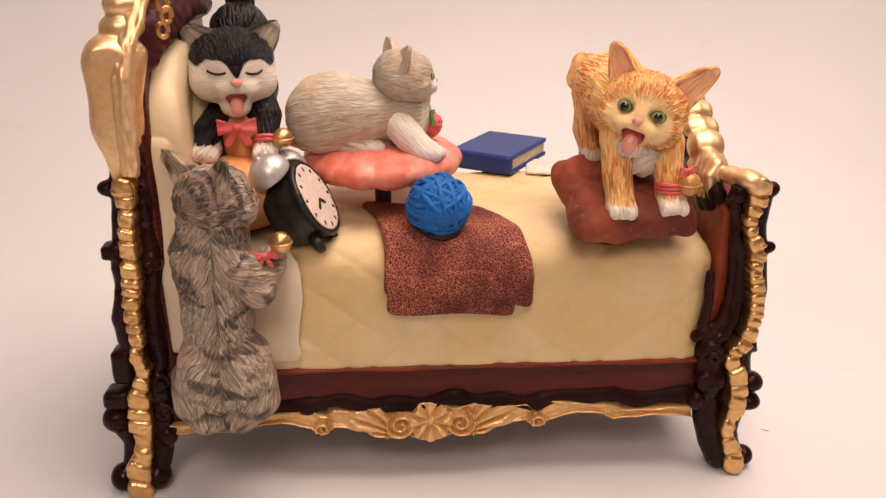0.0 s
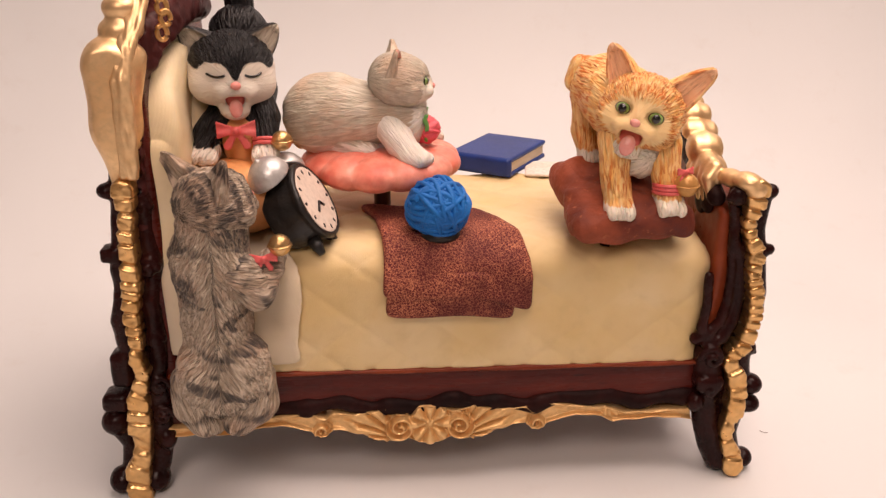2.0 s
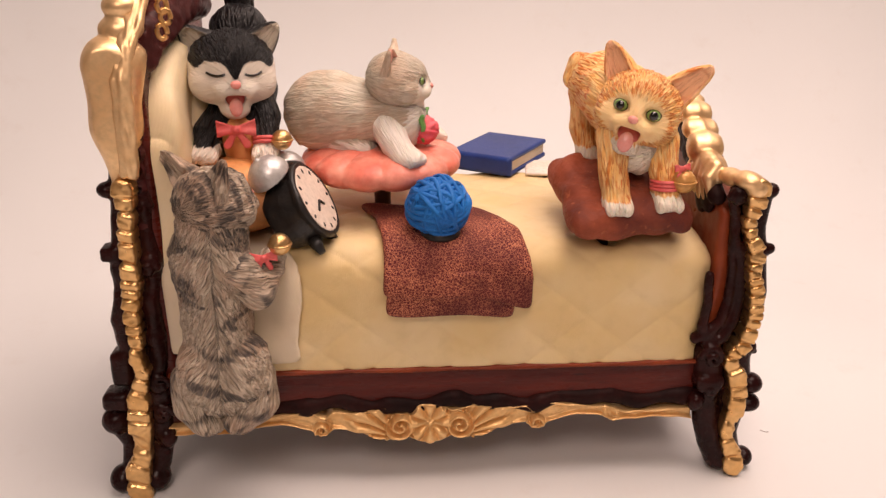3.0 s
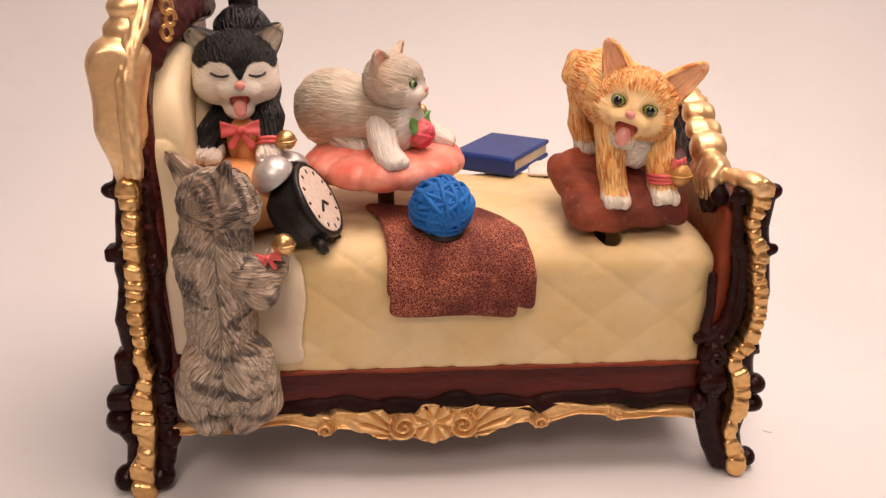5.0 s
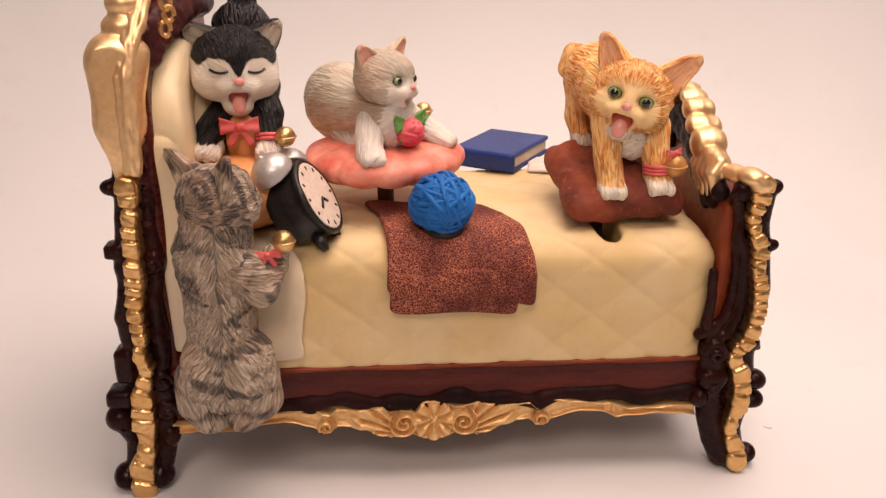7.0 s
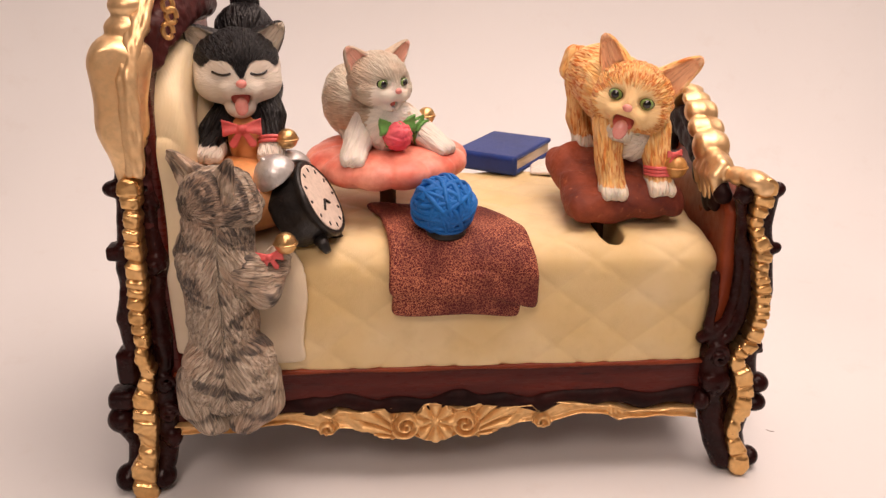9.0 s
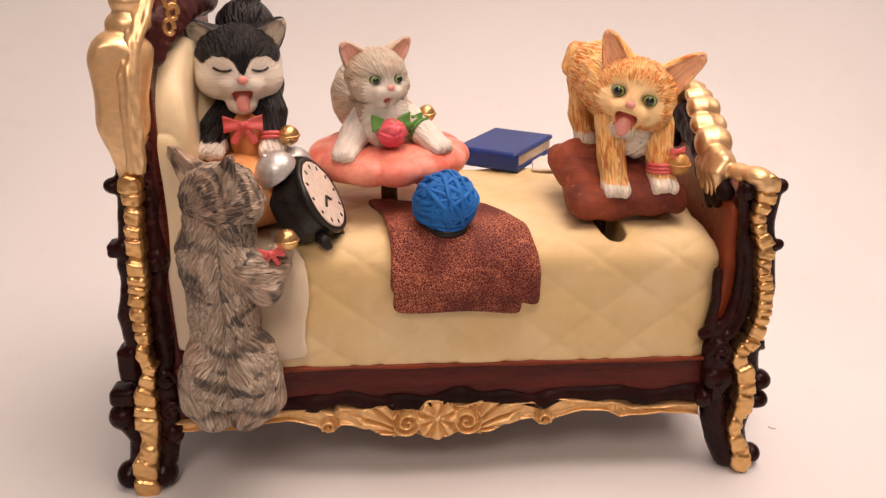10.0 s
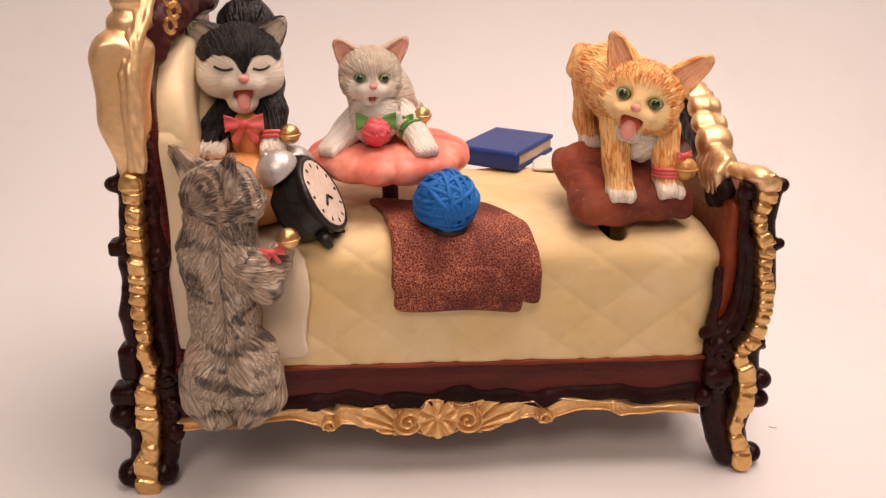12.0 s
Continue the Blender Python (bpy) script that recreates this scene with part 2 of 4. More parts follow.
FUR_TABBY = coat_of_fur("tabby_fur", (0.38, 0.30, 0.22), (0.60, 0.50, 0.39), (0.036, 0.030, 0.031), (0.58, 0.48, 0.38), (0.60, 0.52, 0.42), (0.46, 0.31, 0.21), 0.80, 0.85, 0.50, relief=0.10, wash=(0.44, 0.27, 0.18), wash_amount=0.45, thin=1.5, cover=0.0, chevron=0.07)
FUR_BLACK = coat_of_fur("black_fur", (0.006, 0.005, 0.006), (0.011, 0.010, 0.011), (0.003, 0.003, 0.004), (0.82, 0.75, 0.64), (0.82, 0.74, 0.64), (0.72, 0.63, 0.50), 1.1, 0.4, 0.4, rough=0.42, relief=0.09, wash=(0.013, 0.012, 0.012), wash_amount=0.2, thin=1.3)


# ---- shaping ----
def vec(*a):
    return np.array(a, float)


def cone(P, a, b, ra, rb=None):
    a, b = vec(*a), vec(*b)
    rb = ra if rb is None else rb
    d = b - a
    t = np.clip(((P - a) @ d) / max(d @ d, 1e-9), 0, 1)
    return np.linalg.norm(P - a - t[..., None] * d, axis=-1) - (ra + (rb - ra) * t)


def chain(P, pts, radii):
    return np.min([cone(P, a, b, ra, rb) for a, b, ra, rb in zip(pts, pts[1:], radii, radii[1:])], axis=0)


def turn(rx=0, ry=0, rz=0):
    return np.array(Euler([radians(a) for a in (rx, ry, rz)]).to_matrix())


def ell(P, c, r, R=None):
    q = P - vec(*c)
    if R is not None:
        q = q @ R
    r = vec(*r)
    k0 = np.linalg.norm(q / r, axis=-1)
    k1 = np.linalg.norm(q / r**2, axis=-1)
    return k0 * (k0 - 1) / np.maximum(k1, 1e-6)


def box(P, c, half, rad=0.1, R=None):
    q = P - vec(*c)
    if R is not None:
        q = q @ R
    q = np.abs(q) - (vec(*half) - rad)
    return np.linalg.norm(np.maximum(q, 0), axis=-1) + np.minimum(q.max(axis=-1), 0) - rad


def join(ds, k=0.12):
    """Forms run together softly; a negative k gives what they share."""
    if k < 0:
        return -join([-d for d in ds], -k)
    ds = np.array(ds)
    m = ds.min(axis=0)
    return m - k * np.log(np.exp(-(ds - m) / k).sum(axis=0))


def carve(a, b, k=0.05):
    return -join([-a, b], k)


def skin(f, lo, hi, h):
    """The surface f = 0 as vertices and quads."""
    lo, hi = vec(*lo), vec(*hi)
    n = np.ceil((hi - lo) / h).astype(int) + 1
    ax = [lo[i] + h * np.arange(n[i]) for i in range(3)]
    P = np.stack(np.meshgrid(*ax, indexing="ij"), -1)
    D = f(P)
    S = D < 0
    c = [S[i:n[0] - 1 + i, j:n[1] - 1 + j, k:n[2] - 1 + k] for i in (0, 1) for j in (0, 1) for k in (0, 1)]
    live = np.any(c, axis=0) & ~np.all(c, axis=0)
    ids = np.full(live.shape, -1)
    ids[live] = np.arange(live.sum())
    I = np.argwhere(live)
    tot, cnt = np.zeros((len(I), 3)), np.zeros((len(I), 1))
    for a in range(3):
        for o1 in (0, 1):
            for o2 in (0, 1):
                o = np.zeros(3, int)
                o[(a + 1) % 3], o[(a + 2) % 3] = o1, o2
                e = np.eye(3, dtype=int)[a]
                A, B = I + o, I + o + e
                da, db = D[tuple(A.T)], D[tuple(B.T)]
                x = (da < 0) != (db < 0)
                t = np.where(x, da / np.where(x, da - db, 1), 0)[:, None]
                tot += np.where(x[:, None], A + t * e, 0)
                cnt += x[:, None]
    V = lo + h * tot / cnt
    quads = []
    for a in range(3):
        b, g = (a + 1) % 3, (a + 2) % 3
        sl = [slice(None)] * 3
        sl[a] = slice(0, n[a] - 1)
        s2 = list(sl)
        s2[a] = slice(1, n[a])
        E = np.argwhere(S[tuple(sl)] != S[tuple(s2)])
        E = E[(E[:, b] > 0) & (E[:, g] > 0) & (E[:, b] < n[b] - 1) & (E[:, g] < n[g] - 1)]
        eb, eg = np.eye(3, dtype=int)[b], np.eye(3, dtype=int)[g]
        q = np.stack([ids[tuple(x.T)] for x in (E - eb - eg, E - eg, E, E - eb)], 1)
        flip = ~S[tuple(E.T)]
        q[flip] = q[flip][:, ::-1]
        quads.append(q)
    for _ in range(2):
        d = f(V)
        g = np.stack([f(V + e) - d for e in 1e-3 * np.eye(3)], -1) / 1e-3
        V = V - np.clip(d / np.maximum((g * g).sum(-1), 0.3), -h, h)[:, None] * g
    return V, np.concatenate(quads)


HOME = {}


def thing(name, at, label, category, group="", kind=""):
    ob = new(name)
    ob.empty_display_size = 0.01
    ob.matrix_basis = cm(*at)
    HOME[ob] = Vector(at)
    return tagged(ob, label, category, group, kind)


def mesh_of(name, V, quads, material, home, smooth=True):
    me = bpy.data.meshes.new(name)
    V = (np.asarray(V, float) - np.array(home)) * U
    me.from_pydata(V.tolist(), [], np.asarray(quads).tolist() if not isinstance(quads, list) else quads)
    me.materials.append(material)
    if smooth:
        me.polygons.foreach_set("use_smooth", [True] * len(me.polygons))
    me.update()
    return me


def hung(name, me, parent, label=""):
    ob = new(name, me)
    ob.parent = parent
    HOME[ob] = HOME[parent]
    return tagged(ob, label)


def part(name, shape, material, parent, label="", smooth=True):
    """A mesh under a thing or a part; shape: vertices and faces in centimetres of the whole place, or a bmesh."""
    if isinstance(shape, bmesh.types.BMesh):
        V, Q = [v.co[:] for v in shape.verts], [[v.index for v in f.verts] for f in shape.faces]
        shape.free()
    else:
        V, Q = shape
    return hung(name, mesh_of(name, V, Q, material, HOME[parent], smooth), parent, label)


def sculpt(name, f, lo, hi, h, material, parent, label=""):
    return part(name, skin(f, lo, hi, h), material, parent, label)


def ball(c, r, n=20, R=None):
    bm = bmesh.new()
    bmesh.ops.create_uvsphere(bm, u_segments=n, v_segments=n * 2 // 3, radius=1)
    R = np.eye(3) if R is None else R
    for v in bm.verts:
        v.co = Vector(vec(*c) + R @ (np.array(v.co) * vec(*r)))
    bm.verts.index_update()
    return bm


def tube(paths, radius, sides=6, closed=False):
    """Round cords along paths, in one shape."""
    V, Q = [], []
    for path in paths:
        path = np.asarray(path, float)
        n = len(path)
        d = np.roll(path, -1, 0) - np.roll(path, 1, 0)
        if not closed:
            d[0], d[-1] = path[1] - path[0], path[-1] - path[-2]
        d /= np.linalg.norm(d, axis=1)[:, None] + 1e-9
        ref = np.where(np.abs(d[:, 2:3]) < 0.9, [[0, 0, 1.0]], [[1.0, 0, 0]])
        s = np.cross(d, ref)
        s /= np.linalg.norm(s, axis=1)[:, None]
        w = np.cross(s, d)
        r = np.broadcast_to(radius, (n,)) if np.ndim(radius) else np.full(n, radius)
        base = len(V)
        for i in range(n):
            for k in range(sides):
                a = 2 * math.pi * k / sides
                V.append(path[i] + r[i] * (math.cos(a) * s[i] + math.sin(a) * w[i]))
        for i in range(n if closed else n - 1):
            j = (i + 1) % n
            for k in range(sides):
                m = (k + 1) % sides
                Q.append([base + i * sides + k, base + i * sides + m, base + j * sides + m, base + j * sides + k])
        if not closed:
            Q.append([base + k for k in range(sides)][::-1])
            Q.append([base + (n - 1) * sides + k for k in range(sides)])
    return np.array(V), Q


# ---- the place ----
def sweep():
    """White card lying flat, bent up behind the bed."""
    prof = [(-52.0, 0.0)] + [(y, 0.0) for y in np.linspace(-50, 16, 20)]
    prof += [(16 + 14 * math.sin(a), 14 - 14 * math.cos(a)) for a in np.linspace(0.08, math.pi / 2, 16)]
    prof += [(30.0, z) for z in np.linspace(18, 62, 8)]
    xs = np.linspace(-58, 58, 25)
    V = [(x, y, z) for y, z in prof for x in xs]
    n = len(xs)
    Q = [[i * n + j, i * n + j + 1, (i + 1) * n + j + 1, (i + 1) * n + j] for i in range(len(prof) - 1) for j in range(n - 1)]
    ob = new("backdrop", mesh_of("backdrop", V, Q, PAPER, (0, 0, 0)))
    return tagged(ob, "white card sweep under and behind the bed", "backdrop", kind="structure")


def slab(name, lo, hi, material, label, category):
    bm = bmesh.new()
    bmesh.ops.create_cube(bm, size=1)
    for v in bm.verts:
        v.co = [l + (c + 0.5) * (h - l) for l, h, c in zip(lo, hi, v.co)]
    V, Q = [v.co[:] for v in bm.verts], [[v.index for v in f.verts] for f in bm.faces]
    bm.free()
    ob = new(name, mesh_of(name, V, Q, material, (0, 0, 0), False))
    return tagged(ob, label, category, kind="structure")


sweep()
# unseen room shell, added for bounced light and for reflections in the gilt
slab("bounce_wall_north", (-80, 62, -40), (80, 66, 120), WALL, "unseen plain wall added to bounce light", "wall")
slab("bounce_wall_south", (-80, -84, -40), (80, -80, 120), WALL, "unseen plain wall added to bounce light", "wall")
slab("bounce_wall_west", (-84, -84, -40), (-80, 66, 120), WALL, "unseen plain wall added to bounce light", "wall")
slab("bounce_wall_east", (80, -84, -40), (84, 66, 120), WALL, "unseen plain wall added to bounce light", "wall")
slab("floor", (-84, -84, -44), (84, 66, -40), WALL, "unseen plain floor below the table, closing the added room", "floor")
slab("ceiling", (-84, -84, 120), (84, 66, 124), WALL, "unseen plain ceiling added to bounce light", "ceiling")
slab("table_top", (-62, -56, -4), (62, 40, -0.4), WALL, "plain table under the white card", "table")


# ---- the bed ----
bed = thing("bed", (0, 4.5, 0), "dark mahogany toy bed with carved gilt headboard, footboard and apron", "bed")


def ribbed_strip(P, pts, widths, y0, y1, pitch, depth):
    """A gilt strip on the front of a post, crimped into uneven blocks."""
    best, zz = np.full(P.shape[:-1], 1e9), np.zeros(P.shape[:-1])
    run = 0.0
    for (xa, za), (xb, zb), wa, wb in zip(pts, pts[1:], widths, widths[1:]):
        d = vec(xb - xa, zb - za)
        L = np.hypot(*d)
        q = np.stack([P[..., 0] - xa, P[..., 2] - za], -1)
        t = np.clip(q @ d / L**2, 0, 1)
        e = np.linalg.norm(q - t[..., None] * d, axis=-1) - (wa + (wb - wa) * t)
        hit = e < best
        best = np.where(hit, e, best)
        zz = np.where(hit, run + t * L, zz)
        run += L
    s = zz / pitch + .35 * np.sin(zz * 1.9) + .22 * np.sin(zz * 4.3 + 1.0) + .25 * (P[..., 0] - pts[0][0])
    k, f = np.floor(s), s - np.floor(s)
    uneven = np.sin(k * 12.9 + 1.3)
    groove = np.clip(np.minimum(f, 1 - f) / .16, 0, 1)
    rib = depth * (groove - .6 + .35 * uneven + .35 * (f - .5) * np.sin(k * 5.7))
    side = best - rib * .55
    front = np.abs(P[..., 1] - (y0 + y1) / 2) - (y1 - y0) / 2 - rib
    return -join([-side, -front], .05) + .01 * np.sin(P[..., 0] * 14 + 3 * np.sin(P[..., 2] * 9))


def rough(P, size, amount):
    return amount * (np.sin(P[..., 0] * size + 1.3 * np.sin(P[..., 2] * size * 0.7)) * np.sin(P[..., 1] * size * 1.1 + 0.5) * np.sin(P[..., 2] * size * 0.9 + np.sin(P[..., 0] * size)))


def scroll(P, x, z, y, r, w, hand=1, start=0.0):
    """A raised spiral on the front of a post."""
    a = np.linspace(0, 1.35 * 2 * math.pi, 16)
    pts = [(x + hand * r * (1 - .8 * k / a[-1]) * math.cos(start + k), y - .12 * k / a[-1], z + r * (1 - .8 * k / a[-1]) * math.sin(start + k)) for k in a]
    return chain(P, pts, list(np.linspace(w, w * .8, 16)))


def left_post(P):
    d = [scroll(P, -8.2, 2.75, .12, .3, .09), scroll(P, -8.2, 3.75, .15, .28, .09), scroll(P, -8.15, 7.5, .25, .3, .09), scroll(P, -8.2, 5.3, .25, .26, .08), scroll(P, -8.1, 9.3, .35, .26, .08),
         chain(P, [(-9.05, .55, .5), (-8.85, .7, 1.8), (-8.75, .75, 3.4)], [.5, .5, .62]),
         ell(P, (-9.72, .3, .42), (.44, .5, .42)), ell(P, (-8.70, .3, .42), (.40, .48, .42)),
         chain(P, [(-9.50, .4, .9), (-9.40, .45, 1.6), (-9.55, .45, 2.2)], [.22, .26, .36])]
    d += [ell(P, (-9.68, .35, 2.50), (.44, .46, .42)), box(P, (-9.55, .4, 3.22), (.40, .45, .30), .2), box(P, (-9.3, .5, 4.25), (.30, .4, .55), .18),
          chain(P, [(-8.55, .4, .9), (-8.42, .45, 1.7), (-8.35, .45, 2.8), (-8.4, .45, 4.0)], [.30, .34, .36, .34]), ell(P, (-8.22, .3, 1.85), (.26, .34, .36)),
          chain(P, [(-8.75, .8, 3.4), (-8.62, .8, 6.5), (-8.45, .8, 10.2)], [.55, .58, .55])]
    d += [chain(P, [(-9.12, .45, 4.8), (-9.14, .4, 5.8), (-9.0, .4, 6.6)], [.22, .28, .22]), chain(P, [(-8.98, .45, 6.5), (-8.95, .4, 7.4), (-8.82, .45, 8.6), (-8.68, .45, 9.7)], [.20, .26, .22, .20]),
          box(P, (-9.12, .4, 7.92), (.26, .3, .20), .10), ell(P, (-9.0, .4, 9.75), (.28, .3, .22)),
          chain(P, [(-8.2, .4, 4.3), (-8.16, .4, 5.4), (-8.22, .4, 6.4)], [.24, .28, .24]),
          chain(P, [(-8.15, .5, 6.6), (-8.0, .5, 7.6), (-8.1, .5, 8.6), (-8.05, .5, 9.6)], [.22, .28, .22, .22])]
    return join(d, 0.05) + rough(P, 5.0, 0.02)


def left_gilt(P):
    pts = [(-9.14, .12), (-9.12, .95), (-8.90, 1.5), (-8.87, 2.5), (-8.81, 3.45), (-8.66, 4.0), (-8.56, 4.35), (-8.72, 4.75), (-8.63, 5.2), (-8.66, 6.3), (-8.54, 7.05), (-8.50, 7.75), (-8.46, 8.7), (-8.38, 9.3), (-8.40, 9.9)]
    w = [.34, .32, .22, .31, .29, .20, .18, .19, .20, .22, .23, .21, .18, .18, .28]
    return ribbed_strip(P, pts, w, -.24, .35, np.where(P[..., 2] > 4.4, .42, .62), .12)


def left_shoulder(P):
    x = join([cone(P, (-8.42, .4, 10.1), (-8.42, .4, 11.5), .36, .58), cone(P, (-8.42, .4, 11.5), (-8.32, .4, 13.05), .58, .80)], .2)
    folds = .09 * np.clip((P[..., 0] + 8.35) * 3, -1, 1) + .04 * np.sin(P[..., 0] * 5 + P[..., 2] * .8)
    x = np.maximum(x, np.abs(P[..., 1] - .45) - .62) + folds * .6
    d = [x, ell(P, (-8.25, .55, 13.35), (.72, .6, .42)), ell(P, (-8.15, .8, 14.0), (.58, .55, .36)), ell(P, (-8.1, 1.0, 14.55), (.52, .6, .36)),
         ell(P, (-8.0, 1.35, 15.2), (.6, .7, .5)), ell(P, (-7.95, 2.0, 15.9), (.6, .7, .5)), ell(P, (-7.95, 2.9, 16.5), (.6, .8, .5)),
         ell(P, (-7.95, 4.4, 16.9), (.65, 1.2, .7))]
    return join(d, .06)


def grooved_edge(P, pts, r):
    """Three strands side by side along a run, parted by fine grooves."""
    d = []
    for k in (-1, 0, 1):
        run = [(x + k * r * .85 + .03 * math.sin(2.1 * z + 2 * k), y + .04 * abs(k), z) for x, y, z in pts]
        d.append(chain(P, run, [r * .62] * len(pts)))
    return join(d, .015) + .012 * np.sin(7 * P[..., 2] + 20 * P[..., 0])


sculpt("leg", left_post, (-10.4, -.5, -.1), (-7.1, 1.8, 10.9), .07, DARK, bed, "dark lacquered scrolled head post")
sculpt("gilding", left_gilt, (-9.9, -.5, -.1), (-7.8, .6, 10.5), .06, GOLD, bed, "crimped gilt strip on the head post")
sculpt("shoulder_scroll", left_shoulder, (-9.4, -.5, 9.5), (-6.9, 6.0, 17.9), .075, GOLD_SATIN, bed, "heavy gilt shoulder scroll of the headboard")
sculpt("gilt_edge", lambda P: grooved_edge(P, [(-8.16, -.12, 10.3), (-8.12, -.16, 11.4), (-8.04, -.18, 12.8), (-7.92, .1, 13.6), (-7.75, .5, 14.2), (-7.65, 1.1, 15.1)], .19),
       (-8.6, -.6, 9.9), (-7.2, 1.6, 15.6), .05, GOLD_SATIN, bed, "grained gilt edge along the headboard")


def headboard(P):
    y = P[..., 1]
    top = 13.0 + 4.0 * np.exp(-((y - 4.5) / 2.9) ** 2)
    d = box(P, (-8.15, 4.5, 9.5), (.45, 4.1, 7.6), .15)
    return np.maximum(d, P[..., 2] - top)


def head_carving(P):
    pts = [(-8.2, .6, 8.6), (-8.16, .5, 10.2), (-8.12, .45, 11.6), (-8.04, .6, 12.7), (-7.86, 1.2, 13.5), (-7.5, 2.5, 14.1), (-7.35, 3.8, 14.4), (-7.3, 5.2, 14.3)]
    d = [chain(P, pts, [.18, .19, .20, .24, .32, .5, .6, .6])]
    for i in range(22):
        s = i / 21
        j = min(int(s * 6.999), 6)
        f = s * 7 - j
        c = [(1 - f) * u + f * v for u, v in zip(pts[j], pts[j + 1])]
        d.append(ell(P, (c[0] + .08, c[1] - .12, c[2] + .1), (.2, .2, .16)))
        if s > .5:
            d.append(ell(P, (c[0] + .15, c[1] + .1, c[2] + .5), (.3, .26, .24)))
            d.append(ell(P, (c[0] + .28, c[1] + .1, c[2] - .2), (.24, .2, .2)))
    return join(d, .09) + rough(P, 9.0, .03)


sculpt("headboard_panel", headboard, (-8.8, .2, 1.8), (-7.5, 8.8, 17.4), .12, MAHOGANY, bed, "tall dark mahogany headboard panel")
sculpt("carved_frame", head_carving, (-8.6, .2, 7.8), (-6.0, 5.4, 16.3), .07, CARVED, bed, "reddish carved frame inside the headboard")
for c, r in (((-7.08, 1.05, 14.56), 0.15), ((-7.02, 1.05, 14.28), 0.15), ((-7.15, 1.05, 13.90), 0.15), ((-7.83, 1.05, 13.79), 0.13), ((-7.79, 1.05, 13.53), 0.11)):
    ring = [vec(*c) + vec(.8 * r * math.cos(a), .25 * r * math.cos(a) - .1, 1.25 * r * math.sin(a)) for a in np.linspace(0, 2 * math.pi, 20, endpoint=False)]
    part("chain_link", tube([ring], .07, 8, True), GOLD, bed)


def pad(P):
    d = box(P, (-7.70, 4.45, 10.2), (.74, 3.95, 3.6), .55)
    crown = 11.2 + 2.45 * np.sqrt(np.maximum(1 - np.clip((P[..., 1] - 4.6) / 3.95, -1, 1) ** 2, 0)) ** .8
    return -join([-d, -(P[..., 2] - crown)], .25) + .06 * np.sin(P[..., 2] * 1.5 + P[..., 1] * 1.1)


sculpt("padding", pad, (-8.6, .3, 6.4), (-6.6, 8.7, 14.2), .1, PAD, bed, "cream padded lining of the headboard")


def right_post(P):
    d = [scroll(P, 8.42, 4.25, .0, .36, .11, -1), scroll(P, 8.45, 3.15, -.04, .26, .09, -1), scroll(P, 8.62, 9.3, .16, .24, .10, -1),
         chain(P, [(9.15, .35, .45), (8.88, .4, 1.0), (8.62, .4, 1.8), (8.50, .45, 2.6), (8.50, .45, 3.4), (8.48, .5, 4.2)], [.46, .44, .42, .42, .48, .48]),
         chain(P, [(9.1, .65, 1.0), (8.98, .65, 2.2), (8.98, .65, 4.2)], [.34, .36, .42]), chain(P, [(9.55, .45, .42), (9.42, .5, 1.3), (9.5, .5, 2.2), (9.55, .5, 3.2), (9.42, .5, 4.2)], [.36, .30, .34, .34, .36])]
    d += [ell(P, (9.98, .35, .40), (.30, .38, .30)), ell(P, (9.86, .4, 2.42), (.40, .42, .30)), ell(P, (9.88, .4, 3.10), (.38, .42, .32)),
          chain(P, [(9.5, .5, 4.2), (9.72, .45, 4.35), (9.86, .4, 4.22)], [.30, .22, .10]),
          box(P, (8.45, .15, 3.35), (.45, .3, .26), .18), ell(P, (8.08, .12, 2.68), (.28, .34, .34))]
    # two bands that sweep up from the volute to the knob
    d += [chain(P, [(7.95, .28, 4.78), (8.28, .22, 4.98), (8.6, .22, 5.35), (8.78, .28, 6.0), (8.80, .32, 7.0), (8.72, .36, 7.9), (8.70, .36, 8.6), (8.60, .32, 9.2)], [.20, .19, .17, .15, .14, .14, .15, .17]),
          chain(P, [(8.3, .2, 4.62), (8.72, .18, 4.85), (9.0, .22, 5.4), (9.12, .28, 6.2), (9.08, .32, 7.1), (8.98, .34, 7.7)], [.20, .20, .18, .17, .17, .20]),
          chain(P, [(8.98, .34, 7.6), (8.82, .25, 7.75), (8.72, .24, 8.15), (8.86, .28, 8.5)], [.17, .13, .11, .09]),
          chain(P, [(8.06, .2, 5.2), (8.14, .22, 5.9), (8.12, .28, 6.85)], [.16, .14, .13])]
    d += [chain(P, [(9.25, .55, 4.4), (9.72, .5, 5.3), (9.78, .5, 6.2), (9.6, .5, 7.3), (9.42, .5, 8.3), (9.42, .5, 9.3)], [.32, .26, .24, .25, .27, .33]),
          chain(P, [(8.95, .7, 4.6), (9.1, .75, 6.2), (9.0, .75, 8.0), (8.95, .7, 9.3)], [.35, .34, .34, .36]),
          cone(P, (9.55, .4, 7.55), (9.86, .38, 7.62), .22, .17), cone(P, (9.4, .4, 9.35), (9.66, .38, 9.42), .26, .22), ell(P, (8.66, .25, 9.42), (.26, .28, .24))]
    return join(d, .035) + rough(P, 5.0, .015)


def right_gilt(P):
    pts = [(9.48, .36), (9.46, .7), (9.22, 1.25), (9.10, 1.65), (9.30, 2.35), (9.33, 3.05), (9.21, 3.65), (8.97, 4.04), (9.0, 4.36), (9.29, 4.68), (9.42, 5.2), (9.48, 5.75), (9.42, 6.5), (9.27, 7.1), (9.32, 7.7), (9.06, 8.2), (8.96, 8.6), (9.1, 9.2), (9.12, 9.6)]
    w = [.30, .28, .18, .16, .25, .25, .27, .21, .20, .23, .20, .18, .18, .16, .24, .18, .17, .28, .30]
